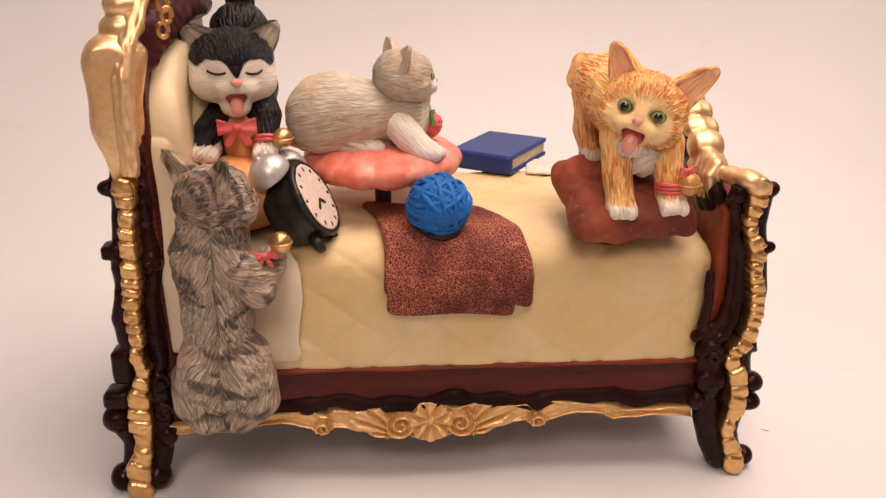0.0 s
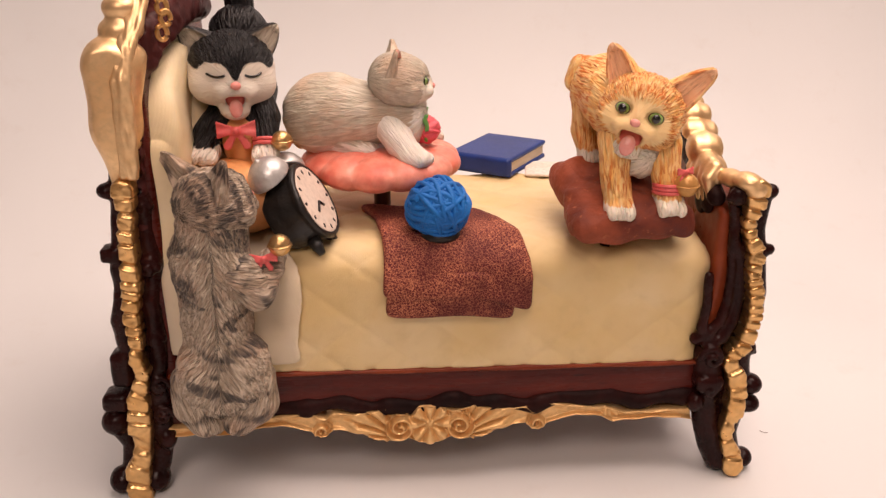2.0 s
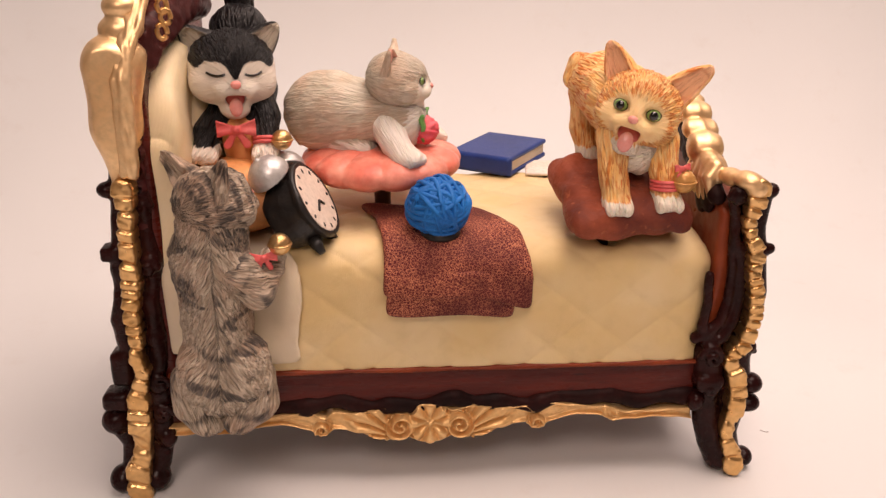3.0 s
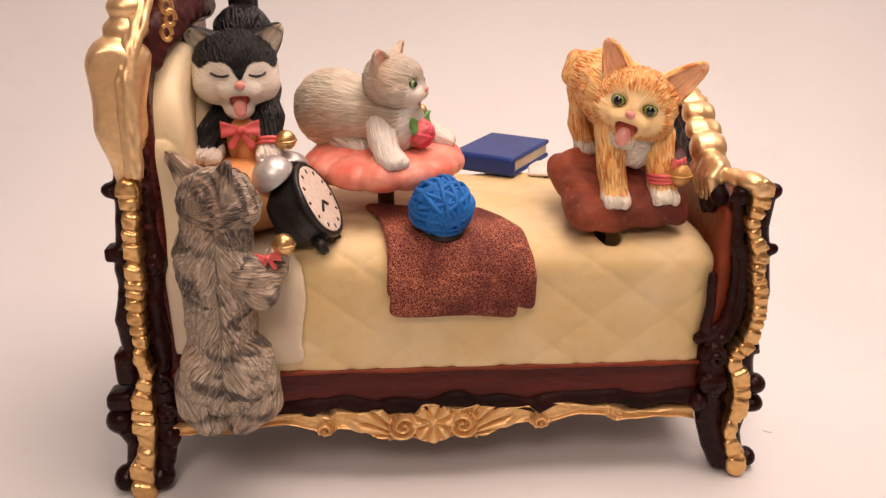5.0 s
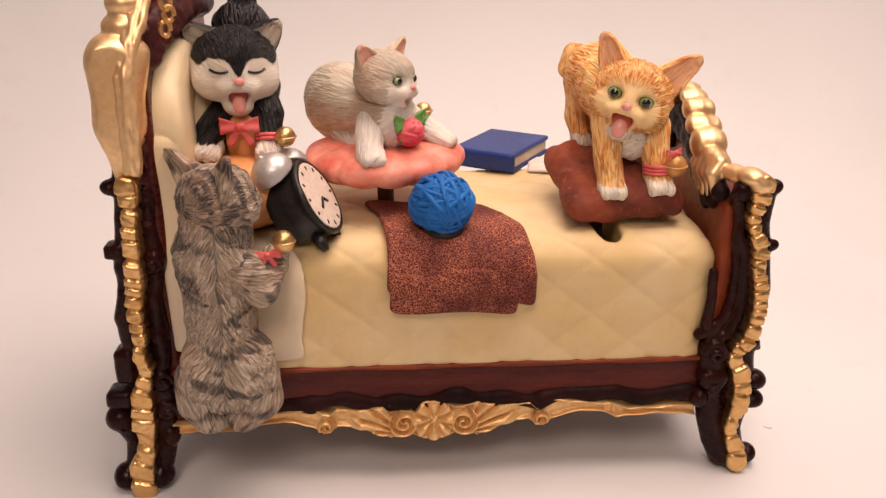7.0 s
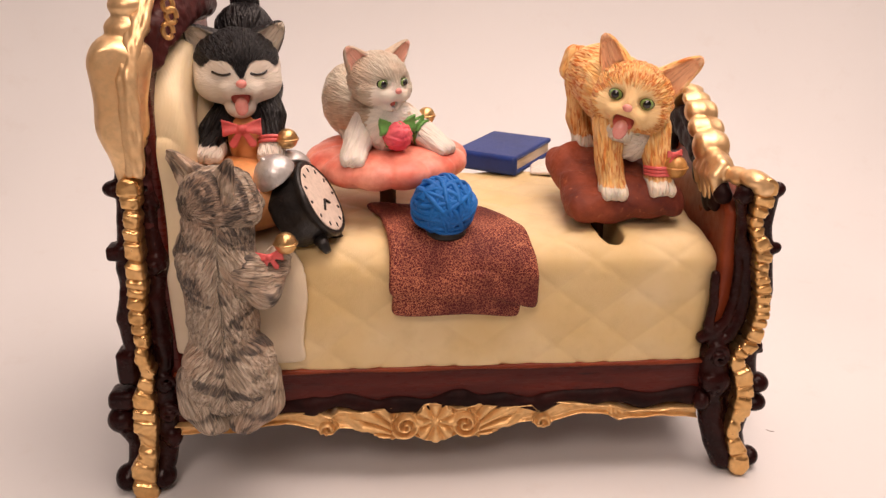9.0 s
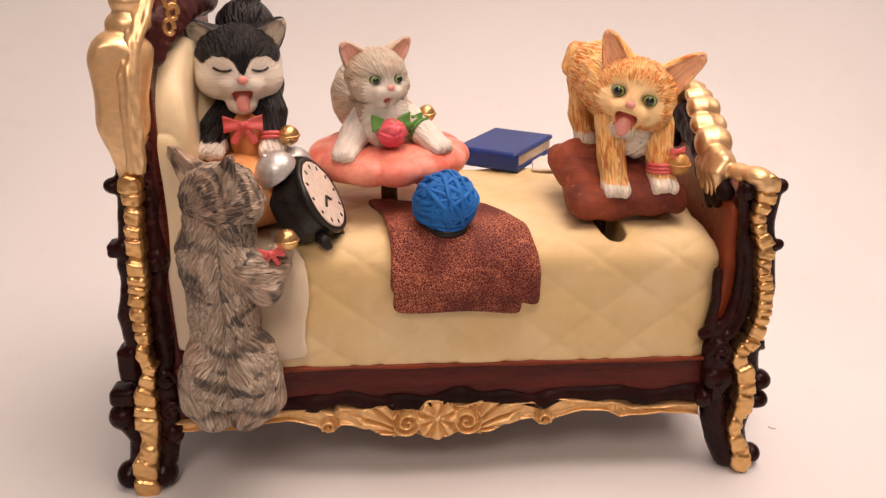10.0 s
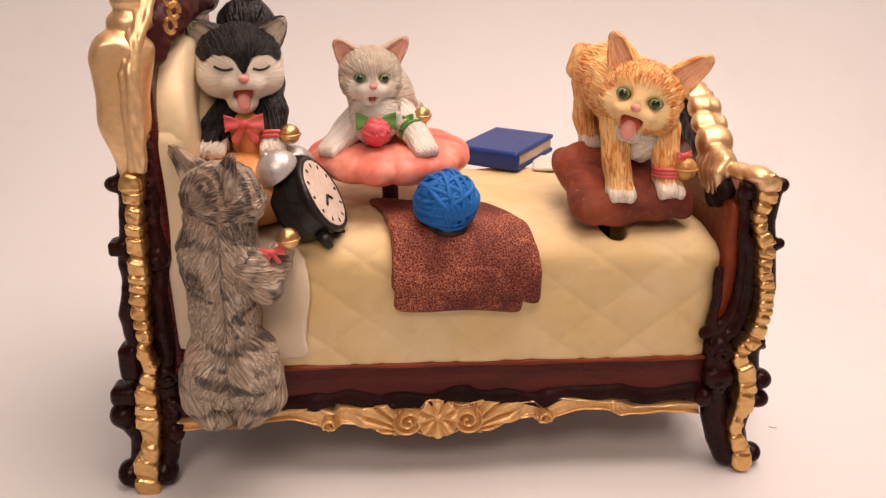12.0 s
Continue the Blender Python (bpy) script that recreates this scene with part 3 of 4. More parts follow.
    return ribbed_strip(P, pts, w, -.22, .35, np.where(P[..., 2] > 4.4, .30, .60), np.where(P[..., 2] > 4.4, .13, .09))


sculpt("leg", right_post, (7.4, -.5, -.1), (10.6, 1.6, 10.2), .065, DARK, bed, "dark lacquered scrolled foot post")
sculpt("gilding", right_gilt, (8.4, -.5, -.1), (10.2, .6, 10.0), .055, GOLD, bed, "crimped gilt strip on the foot post")


def crest_z(y):
    return 9.2 + 2.0 * np.clip(1 - np.abs(y - 4.7) / 4.3, 0, 1) ** 0.9


def footboard(P):
    d = box(P, (8.72, 4.5, 7.2), (.38, 4.0, 4.8), .15)
    return np.maximum(d, P[..., 2] - crest_z(P[..., 1]) + .55)


def foot_crest(P):
    d = [ell(P, (8.86, .22, 9.78), (.40, .46, .26)), ell(P, (9.08, .05, 9.62), (.34, .36, .32)), ell(P, (8.62, .75, 9.72), (.34, .5, .26))]
    # a fan of long leaves spreads down from the last step
    for y0, z0, y1, z1, r in ((2.35, 9.92, 2.62, 9.05, .17), (2.10, 9.95, 2.20, 8.90, .19), (1.85, 9.95, 1.80, 8.85, .19), (1.55, 9.90, 1.40, 8.92, .18), (1.30, 9.84, 1.05, 9.08, .17)):
        for m in (0, 1):
            ya, yb = (9.4 - y0, 9.4 - y1) if m else (y0, y1)
            d.append(chain(P, [(8.30, ya, z0), (8.10, (ya + yb) / 2, (z0 + z1) / 2 + .12), (8.14, yb, z1)], [r * 1.5, r * 1.3, .11]))
    for y, z, rx, ry, rz in ((1.5, 9.80, .40, .60, .24), (2.45, 10.18, .56, .52, .46), (3.05, 10.58, .60, .40, .30), (3.6, 10.98, .52, .42, .34), (4.1, 11.28, .46, .34, .20), (4.7, 11.46, .40, .46, .20)):
        for yy in {y, 9.4 - y}:
            tilt = turn(32 if yy < 4.6 else (-32 if yy > 4.8 else 0), 4)
            q = (P - vec(8.36, yy, z)) @ tilt
            lobe = ((np.abs(q[..., 0] / rx) ** 3 + np.abs(q[..., 1] / ry) ** 2.2 + np.abs(q[..., 2] / rz) ** 2.2) ** .4 - 1) * min(rx, ry, rz)
            d.append(lobe + .02 * np.abs(np.sin(q[..., 0] * 7.5)))
    return join(d, .025) + .01 * np.sin(P[..., 0] * 9 + P[..., 1] * 4)


def foot_trim(P):
    ys = np.linspace(.9, 8.3, 15)
    d = [chain(P, [(8.30, y, float(crest_z(y)) - .40) for y in ys], [.26] * 15)]
    d += [ell(P, (8.28, y, float(crest_z(y)) - .95 - .2 * math.sin(7 * y)), (.2, .36, .45 + .25 * math.exp(-((y - 2.4) / .7) ** 2))) for y in ys if y > 1.3]
    return join(d, .06)


sculpt("footboard_panel", footboard, (8.2, .3, 2.2), (9.5, 8.7, 12.4), .11, RUST, bed, "rust red lacquered footboard panel")
sculpt("crest", foot_crest, (7.7, -.5, 8.5), (9.7, 9.8, 12.2), .055, GOLD_SATIN, bed, "stepped gilt shell crest of the footboard")
sculpt("carved_trim", foot_trim, (7.8, .3, 7.0), (9.0, 8.9, 12.2), .08, DARK_MATT, bed, "near-black carved trim under the crest")
# the hidden back legs
for src in [o for o in bed.children if o.name.startswith("leg")]:
    ob = new("leg", src.data)
    ob.parent = bed
    ob.location = (0, 8.0 * U, 0)
    HOME[ob] = HOME[bed]


def rail(P):
    d = [box(P, (.1, .75, 3.3), (8.1, .38, .62), .06)]
    return join(d, .03) + .012 * np.sin(P[..., 2] * 14 + .4 * np.sin(P[..., 0] * 1.3))


def rail_trim(P):
    x = P[..., 0]
    mid = 2.72 + .10 * np.sin(x * 1.6 + .4) + .06 * np.sin(x * 3.7)
    return np.hypot((P[..., 2] - mid) * .9, P[..., 1] - .42) - .23 - .03 * np.sin(x * 4.3) - .05 * np.exp(-((np.mod(x + .4, 2.35) - 1.2) / .22) ** 2) + np.maximum(np.abs(x - .1) - 8.0, 0)


sculpt("side_rail", rail, (-8.2, .1, 2.5), (8.4, 1.3, 4.2), .08, MAHOGANY, bed, "plain mahogany side rail with a red bead")
sculpt("bead", lambda P: box(P, (.1, .70, 3.92), (8.1, .43, .075), .07) + .015 * np.sin(P[..., 0] * 1.7), (-8.2, .1, 3.7), (8.4, 1.3, 4.15), .06, RUST, bed, "red bead along the rail")
sculpt("rail_moulding", rail_trim, (-8.2, -.1, 2.2), (8.4, 1.0, 3.3), .07, DARK_MATT, bed, "black wavy moulding under the rail")
sculpt("base_board", lambda P: box(P, (.1, 4.8, 3.2), (8.3, 3.8, .5), .05), (-8.4, .8, 2.5), (8.6, 8.8, 3.9), .15, MAHOGANY, bed)
sculpt("side_rail", lambda P: box(P, (.1, 8.7, 3.3), (8.1, .35, .7), .06), (-8.2, 8.2, 2.4), (8.4, 9.2, 4.2), .12, MAHOGANY, bed)


APRON_D = [0, .35, .7, 1.0, 1.35, 2.2, 3.0, 3.2, 3.4, 3.7, 4.6, 5.4, 5.75, 6.1, 7.2, 8.3]
APRON_TOP = [2.80, 2.76, 2.58, 2.62, 2.72, 2.58, 2.64, 2.46, 2.52, 2.74, 2.62, 2.54, 2.46, 2.34, 2.34, 2.44]
APRON_LOW = [1.36, 1.42, 1.58, 1.48, 1.54, 1.84, 2.02, 1.76, 1.74, 2.00, 2.24, 2.14, 1.94, 1.98, 2.05, 1.94]


def apron(P):
    """A pierced-edge board in relief: flower, two volutes, acanthus leaves, scrolled bars."""
    x, z = np.abs(P[..., 0] + .18), P[..., 2] + .03 * np.clip(-P[..., 0] / 8, 0, 1) * 4
    top, low = np.interp(x, APRON_D, APRON_TOP), np.interp(x, APRON_D, APRON_LOW)
    wob = .015 * np.sin(x * 7)
    m = np.minimum(top + wob - z, z - low + wob)
    bead = .17 * np.exp(-((m - .06) / .05) ** 2)
    r, a = np.hypot(x, z - 2.10), np.arctan2(x, z - 2.10)
    flower = np.where(r < .66, .04 + .24 * np.abs(np.cos(4 * a)) ** .8 * np.clip(r / .4, 0, 1) + .2 * np.exp(-(r / .12) ** 2), 0)
    rv, av = np.hypot(x - .92, z - 2.04), np.arctan2(z - 2.04, x - .92)
    volute = np.where(rv < .46, .06 + .24 * (.5 + .5 * np.cos(2 * math.pi * rv / .23 - av)), 0)
    al = np.arctan2(z - 1.62, x - .95)
    leaf = np.clip((x - 1.15) / .25, 0, 1) * np.clip((2.75 - x) / .5, 0, 1) * (.02 + .24 * np.abs(np.sin(al * 11.0 + 1.6 * (x - 1.2))) ** .8)
    rk, ak = np.hypot(x - 3.33, z - 1.98), np.arctan2(z - 1.98, x - 3.33)
    knot = np.where(rk < .34, .22 * (.5 + .5 * np.cos(2 * math.pi * rk / .22 + ak)), 0)
    nub = .14 * np.exp(-((x - 5.85) / .16) ** 2) * (.6 + .4 * np.sin(z * 16 + x * 7)) + .10 * np.exp(-((x - 5.5) / .10) ** 2)
    bars = np.clip((x - 2.6) / .3, 0, 1) * (bead + .04 * np.exp(-((m - .2) / .03) ** 2))
    relief = np.maximum.reduce([flower, volute, leaf, knot, nub, bars, .8 * bead])
    front = .34 - relief - P[..., 1]
    d = np.maximum.reduce([-m * .8, front * .5, P[..., 1] - .72, x - 8.25])
    return np.maximum(d, .045 - np.hypot(x - 3.28, z - 1.92))


sculpt("apron", apron, (-8.5, -.1, 1.2), (8.3, .85, 3.0), .036, GOLD_DULL, bed, "carved gilt apron with scrolls and a shell")


# ---- bedding ----
def bed_form(P):
    """The mattress as a plain rounded block, a little domed."""
    d = box(P, (.45, 4.55, 4.85), (8.05, 4.25, 3.0), 1.0)
    return d - .12 * np.exp(-((P[..., 1] - 4.6) / 3.0) ** 2) * np.clip((P[..., 2] - 7.0) / .8, 0, 1)


def along(P):
    """Run of the cloth from the front's foot over the edge to the back."""
    return np.where(P[..., 2] > 7.0, 7.0 + np.maximum(P[..., 1] - .3, 0) + np.minimum(P[..., 2] - 7.0, .8) * .7, P[..., 2])


def mattress(P):
    s, x = along(P), P[..., 0]
    a, b = (x + s * 1.25) / 2.3, (x - s * 1.25) / 2.3
    seam = np.minimum(np.abs(a - np.round(a)), np.abs(b - np.round(b)))
    puff = .026 * (1 - np.exp(-seam / .06)) + .05 * np.clip(seam / .5, 0, 1)
    d = bed_form(P) + .075 - puff + .01 * np.sin(x * 1.1) * np.sin(P[..., 1] * .9)
    slot = np.maximum(np.hypot(P[..., 0] - 5.15, P[..., 1] - np.clip(P[..., 1], 1.2, 4.6)) - .38, 6.0 - P[..., 2])
    d = carve(d, slot, .04)
    return np.maximum(d, 3.95 - P[..., 2])


mat = thing("mattress", (0.4, 4.5, 4), "cream quilted mattress with a slot cut in it", "mattress")
sculpt("quilt", mattress, (-7.8, .1, 3.8), (8.6, 8.95, 8.3), .085, QUILT, mat)
# a black plate across the bottom of the slot
sculpt("black_slot_floor", lambda P: box(P, (5.15, 3.0, 6.2), (.6, 2.2, .12), .05), (4.4, .6, 5.9), (5.9, 5.4, 6.5), .1, BLACK, mat)


def draped(P, lift, half, left, right, low, back):
    s = along(P)
    d = np.abs(bed_form(P) - lift) - half
    edge = join([left(s, P) - P[..., 0], P[..., 0] - right(s, P), low(P[..., 0]) - s, s - back(P[..., 0])], -.10)
    return -join([-d, -edge], .07)


sheet = thing("sheet", (-6, .3, 4), "ivory top sheet turned down over the front edge", "sheet")
sculpt("cloth", lambda P: draped(P, .13 + .05 * np.sin(P[..., 0] * 2.1 + P[..., 2] * .5) + .36 * np.clip((-7.1 - P[..., 0]) / .7, 0, 1), .07,
       lambda s, P: -8.1 + 0 * s, lambda s, P: -3.9 + .10 * np.sin(s * 1.9 + 1.5) - .35 * np.clip(s - 7.2, 0, 3),
       lambda x: 4.35 - .05 * (x + 4) + .12 * np.sin(x * 1.6), lambda x: 9.6 + 0 * x),
       (-8.3, -.4, 3.9), (-3.2, 3.2, 8.9), .07, SHEET, sheet)

blanket = thing("blanket", (.5, .3, 6), "brown speckled blanket folded over the mattress edge", "blanket")
BL, BX = [4.0, 6.5, 7.6, 8.6, 9.6, 10.9], [-1.45, -1.5, -1.55, -1.55, -1.8, -2.4]
RL, RX = [4.0, 6.2, 7.0, 8.4, 9.4, 10.9], [2.75, 2.82, 2.85, 2.55, 2.1, 1.2]
sculpt("upper_fold", lambda P: draped(P, .17 + .13 * np.clip((7.7 - P[..., 2]) / 1.3, 0, 1) + .03 * np.sin(P[..., 0] * 3 + 1) + .03 * np.sin(P[..., 2] * 5 + P[..., 0]), .14, lambda s, P: np.interp(s, BL, BX) + .05 * np.sin(s * 2.7),
       lambda s, P: np.interp(s, RL, RX), lambda x: 6.42 - .12 * x + .12 * np.sin(x * 1.4), lambda x: 10.55 - .05 * x), (-2.8, -.6, 5.2), (3.3, 4.4, 8.8), .06, BLANKET, blanket)
sculpt("lower_fold", lambda P: draped(P, .20 + .04 * np.sin(P[..., 0] * 2), .16, lambda s, P: -1.45 + .04 * np.sin(s * 3),
       lambda s, P: 2.36 + .04 * np.sin(s * 4), lambda x: 5.82 - .03 * x + .06 * np.sin(x * 2), lambda x: 7.2 + 0 * x), (-2.0, -.4, 5.3), (2.8, 1.2, 8.0), .06, BLANKET, blanket)


# ---- yarn ----
def yarn_ball(c, r):
    ob = thing("yarn_ball", (c[0], c[1], c[2] - r), "bright blue ball of wound yarn on the brown blanket", "yarn")
    part("core", ball(c, (r * .88, r * .88, r * .82), 28), YARN, ob)
    rng = random.Random(11)
    for cluster in range(13):
        flat = cluster % 3 == 0
        n0 = Vector((rng.gauss(0, .35 if flat else 1), rng.gauss(0, .35 if flat else .7), 1.0 if flat else rng.gauss(0, .8))).normalized()
        lift = .90 + .13 * cluster / 12
        mid = rng.uniform(-.45, .45) * r
        for k in range(5):
            n = (n0 + Vector([rng.gauss(0, .10) for _ in range(3)])).normalized()
            e1 = n.orthogonal().normalized()
            e2 = n.cross(e1)
            off = max(-.8 * r, min(.8 * r, mid + (k - 2) * .155 * r + rng.gauss(0, .03)))
            rr = math.sqrt(r * r - off**2)
            ph, sw = rng.uniform(0, 6.28), rng.uniform(.02, .05)
            path = [vec(*c) + vec(1, 1, .94) * (lift + sw * math.sin(2 * a + ph)) * np.array(n * (off + .05 * math.sin(3 * a + ph)) + (e1 * math.cos(a) + e2 * math.sin(a)) * rr) for a in np.linspace(0, 2 * math.pi, 40, endpoint=False)]
            part("strand", tube([path], rng.uniform(.055, .09), 6, True), YARN, ob)
    sculpt("foot", lambda P: ell(P, (c[0] + .05, c[1] - .15, c[2] - r + .06), (.60, .55, .26)), (c[0] - .8, c[1] - .9, c[2] - r - .4), (c[0] + .9, c[1] + .8, c[2] - r + .5), .06, BLACK, ob, "black painted foot")


yarn_ball((.13, 1.15, 8.88), .86)


# ---- book ----
def book():
    ob = thing("book", (3.0, 8.7, 7.95), "closed dark blue book with cream pages", "book")
    a, b, c = vec(.95, 8.40, 0), vec(3.07, 7.07, 0), vec(4.82, 9.91, 0)
    R = turn(0, 0, math.degrees(math.atan2((b - a)[1], (b - a)[0])))
    w, l = np.linalg.norm(b - a) / 2, np.linalg.norm(c - b) / 2
    m = (a + c) / 2
    lo, hi = (m[0] - 2.6, m[1] - 2.6, 7.7), (m[0] + 2.6, m[1] + 2.6, 9.1)
    z0 = 7.94
    sculpt("cover", lambda P: box(P, (m[0], m[1], z0 + .07), (w, l, .09), .06, R), lo, hi, .07, COVER, ob)
    sculpt("cover", lambda P: box(P, (m[0], m[1], z0 + .60), (w, l, .09), .06, R), lo, hi, .07, COVER, ob)
    sp = vec(m[0], m[1], 0) + R @ vec(0, -l + .1, 0)
    sculpt("spine", lambda P: box(P, (sp[0], sp[1], z0 + .335), (w, .16, .355), .15, R), lo, hi, .06, COVER, ob)
    pg = vec(m[0], m[1], 0) + R @ vec(0, .06, 0)
    sculpt("pages", lambda P: box(P, (pg[0], pg[1], z0 + .335), (w - .07, l - .12, .22), .03, R), lo, hi, .06, PAGES, ob, "cream page block")
    note = thing("paper_note", (5.2, 8.0, 8.05), "small white scrap of paper beside the book", "paper")
    sculpt("leaf", lambda P: box(P, (4.75, 8.0, 7.98), (1.0, .9, .06), .04, turn(0, 0, -8)), (3.4, 6.8, 7.8), (6.2, 9.2, 8.3), .06, PAWWHITE, note)


book()


# ---- alarm clock ----
def alarm_clock():
    ob = thing("alarm_clock", (-3.6, 1.3, 7.9), "black twin-bell alarm clock with an ivory dial, leaning back", "clock")
    n = Vector((.86, -.14, .50)).normalized()
    u = Vector((-.50, .26, .82))
    u = (u - n * u.dot(n)).normalized()
    w = u.cross(n)
    R = np.array([w[:], u[:], n[:]]).T  # columns: side, up, out of the dial
    face = vec(-3.43, 1.2, 9.12)

    def at(a, b, c):
        return face + R @ vec(a, b, c)

    def drum(P):
        q = (P - face) @ R
        r = np.hypot(q[..., 0], q[..., 1])
        body = -join([1.12 - r - .12 * np.clip(-q[..., 2] - .6, 0, 1), .62 - np.abs(q[..., 2] + .62)], .08)
        rim = np.hypot(r - 1.10, q[..., 2] + .02) - .075
        return join([body, rim], .06) + rough(P, 4.0, .02)

    lo, hi = face - 2.2, face + 1.8
    sculpt("case", drum, lo, hi, .06, BLACK, ob)

    def dial(P):
        q = (P - face) @ R
        return np.maximum(np.hypot(q[..., 0], q[..., 1]) - 1.05, np.abs(q[..., 2] - .03) - .035)
    sculpt("dial", dial, lo, hi, .05, DIAL, ob, "ivory dial with twelve black marks")
    for k in range(12):
        a = k * math.pi / 6
        part("hour_mark", ball(at(.88 * math.sin(a), .88 * math.cos(a), .065), (.055, .085, .02), 8, R @ turn(0, 0, -30 * k)), BLACK, ob)
    for L, ang, r in ((.42, 230, .04), (.30, 120, .04)):
        a = radians(ang)
        part("pointer", tube([[at(.02, -.08, .08), at(.5 * L * math.sin(a), -.08 + .5 * L * math.cos(a), .085), at(L * math.sin(a), -.08 + L * math.cos(a), .08)]], r, 6), BLACK, ob)
    for sx in (-1, 1):
        c = at(sx * .60, 1.14, -.62)
        ax = Vector(R @ vec(sx * .55, 1.0, 0)).normalized()
        base = np.array(ax)

        def dome(P, c=c, base=base):
            d = np.linalg.norm(P - c, axis=-1) - .62
            shell = np.maximum(d, -((P - c) @ base) - .05)
            return join([shell, np.linalg.norm(P - c - .64 * base, axis=-1) - .06], .03)
        b = sculpt("bell", dome, c - .9, c + .9, .05, SILVER, ob, "silver bell")
        part("post", tube([[c - .75 * base, c + .1 * base]], .14, 8), BLACK, b)
        f = at(sx * .55, -1.0, -.40)
        g = at(sx * .70, -1.45, -.30)
        part("foot", tube([[f, (f + g) / 2, g]], np.array([.22, .17, .10]), 8), BLACK, ob)


alarm_clock()


# ---- cushions ----
SPIN = (-1.53, 4.31, 8.2)
SLIDE = (5.15, 2.9, 8.0)
coral = thing("round_cushion", SPIN, "round coral pink tufted cushion under the grey cat, on a rod", "cushion")


def round_cushion(P):
    q = P - vec(SPIN[0], SPIN[1], 9.44)
    a = np.arctan2(q[..., 1], q[..., 0])
    r = np.hypot(q[..., 0], q[..., 1])
    lobes = .11 * np.sqrt(np.abs(np.sin(a * 6.5 + .4))) * np.clip(r / 1.6 - .2, 0, 1)
    return ell(q, (0, 0, 0), (2.52, 2.48, .70)) * 1.0 - lobes + .16 * np.exp(-(r / 1.6) ** 2)


sculpt("cover", round_cushion, (-4.5, 1.4, 8.4), (1.5, 7.2, 10.5), .08, CORAL, coral)
part("rod", tube([[(SPIN[0], SPIN[1], 7.6), (SPIN[0], SPIN[1], 8.3), (SPIN[0], SPIN[1], 8.95)]], .27, 14), FELT, coral, "dark brown turning rod")

brown = thing("square_cushion", SLIDE, "square brown velvet cushion under the orange cat", "cushion")
PIL = (5.58, 2.85, 8.92)
PILR = turn(16, -2, 4)


def square_cushion(P):
    q = (P - vec(*PIL)) @ PILR
    u, v = q[..., 0] / 1.95, q[..., 1] / 2.0
    m = np.minimum(np.abs(u), np.abs(v))
    u, v = u / (.88 + .14 * m), v / (.88 + .14 * m)
    rim = (np.abs(u) ** 5 + np.abs(v) ** 5) ** .2
    creases = .15 * np.sin(q[..., 0] * 2.6 + 2.0 * np.sin(q[..., 1] * 1.7)) * np.sin(q[..., 1] * 2.9 + 1.0) + .07 * np.sin(6 * q[..., 0] + 4 * np.sin(2 * q[..., 1]))
    h = .62 * np.sqrt(np.clip(1 - rim**4.2, 0, 1)) + .02
    return np.maximum((rim - 1) * 1.6, (np.abs(q[..., 2] - creases * .7) - h) * .75)


sculpt("cover", square_cushion, (3.1, .2, 7.2), (8.1, 5.6, 10.6), .065, BROWN, brown)
part("rod", tube([[(SLIDE[0], SLIDE[1] - .2, 6.5), (SLIDE[0], SLIDE[1] - .2, 8.6)]], .22, 12), FELT, brown, "dark sliding rod")

apricot = thing("pillow", (-5.9, 3.2, 7.9), "plump apricot orange pillow under the black cat", "pillow")
sculpt("cover", lambda P: join([ell(P, (-5.75, 2.0, 9.05), (2.1, 1.5, 1.06)), ell(P, (-6.0, 4.2, 8.9), (1.7, 1.7, 1.15))], .2) + .03 * np.sin(P[..., 0] * 3 + P[..., 1] * 2),
       (-8.2, .2, 7.7), (-3.4, 6.3, 10.6), .08, APRICOT, apricot)


# added filler for the headboard pad's deeper curve; not a separate pillow
pad_filler = thing("pillow", (-6.8, 5.0, 7.9), "added cream form standing in for the pad curving back behind the cat", "pillow")
sculpt("cover", lambda P: ell(P, (-6.95, 5.0, 10.2), (1.0, 2.7, 2.5), turn(0, -8)) + .04 * np.sin(P[..., 2] * 2 + P[..., 1]), (-8.6, 2.0, 7.5), (-5.4, 8.0, 13.1), .1, PAD, pad_filler)


# ---- cats ----
class Head:
    def __init__(self, c, size, yaw=0, pitch=0, roll=0):
        self.c, self.s = vec(*c), size
        self.R = np.array((Matrix.Rotation(radians(yaw), 3, "Z") @ Matrix.Rotation(radians(pitch), 3, "X") @ Matrix.Rotation(radians(roll), 3, "Y")))

    def local(self, P):
        return (P - self.c) @ self.R / self.s

    def at(self, *p):
        return self.c + self.s * (self.R @ vec(*p))


def skull(q, gape=0.0, sockets=True):
    d = [ell(q, (0, .05, .10), (1.04, .92, .90)), ell(q, (0, -.52, .26), (.66, .5, .52)), ell(q, (-.50, -.38, -.22), (.50, .47, .44)), ell(q, (.50, -.38, -.22), (.50, .47, .44)),
         ell(q, (-.20, -.93, -.26), (.27, .26, .21)), ell(q, (.20, -.93, -.26), (.27, .26, .21)), ell(q, (0, -.90, -.02), (.18, .25, .26)),
         ell(q, (0, -.66 - .05 * gape, -.60 - .18 * gape), (.34, .34, .24))]
    d = join(d, .09)
    for sx in (-1, 1) if sockets else ():
        d = carve(d, ell(q, (sx * .40, -.98, .12), (.21, .15, .15)), .05)
    if gape:
        wide = np.clip((q[..., 2] + .60 + .32 * gape) / (.5 * gape), .35, 1)
        hole = -join([.27 * gape * wide - np.abs(q[..., 0]), .27 * gape - np.abs(q[..., 2] + .58), .36 - np.abs(q[..., 1] + 1.05)], .04)
        d = carve(d, hole, .04)
    return d


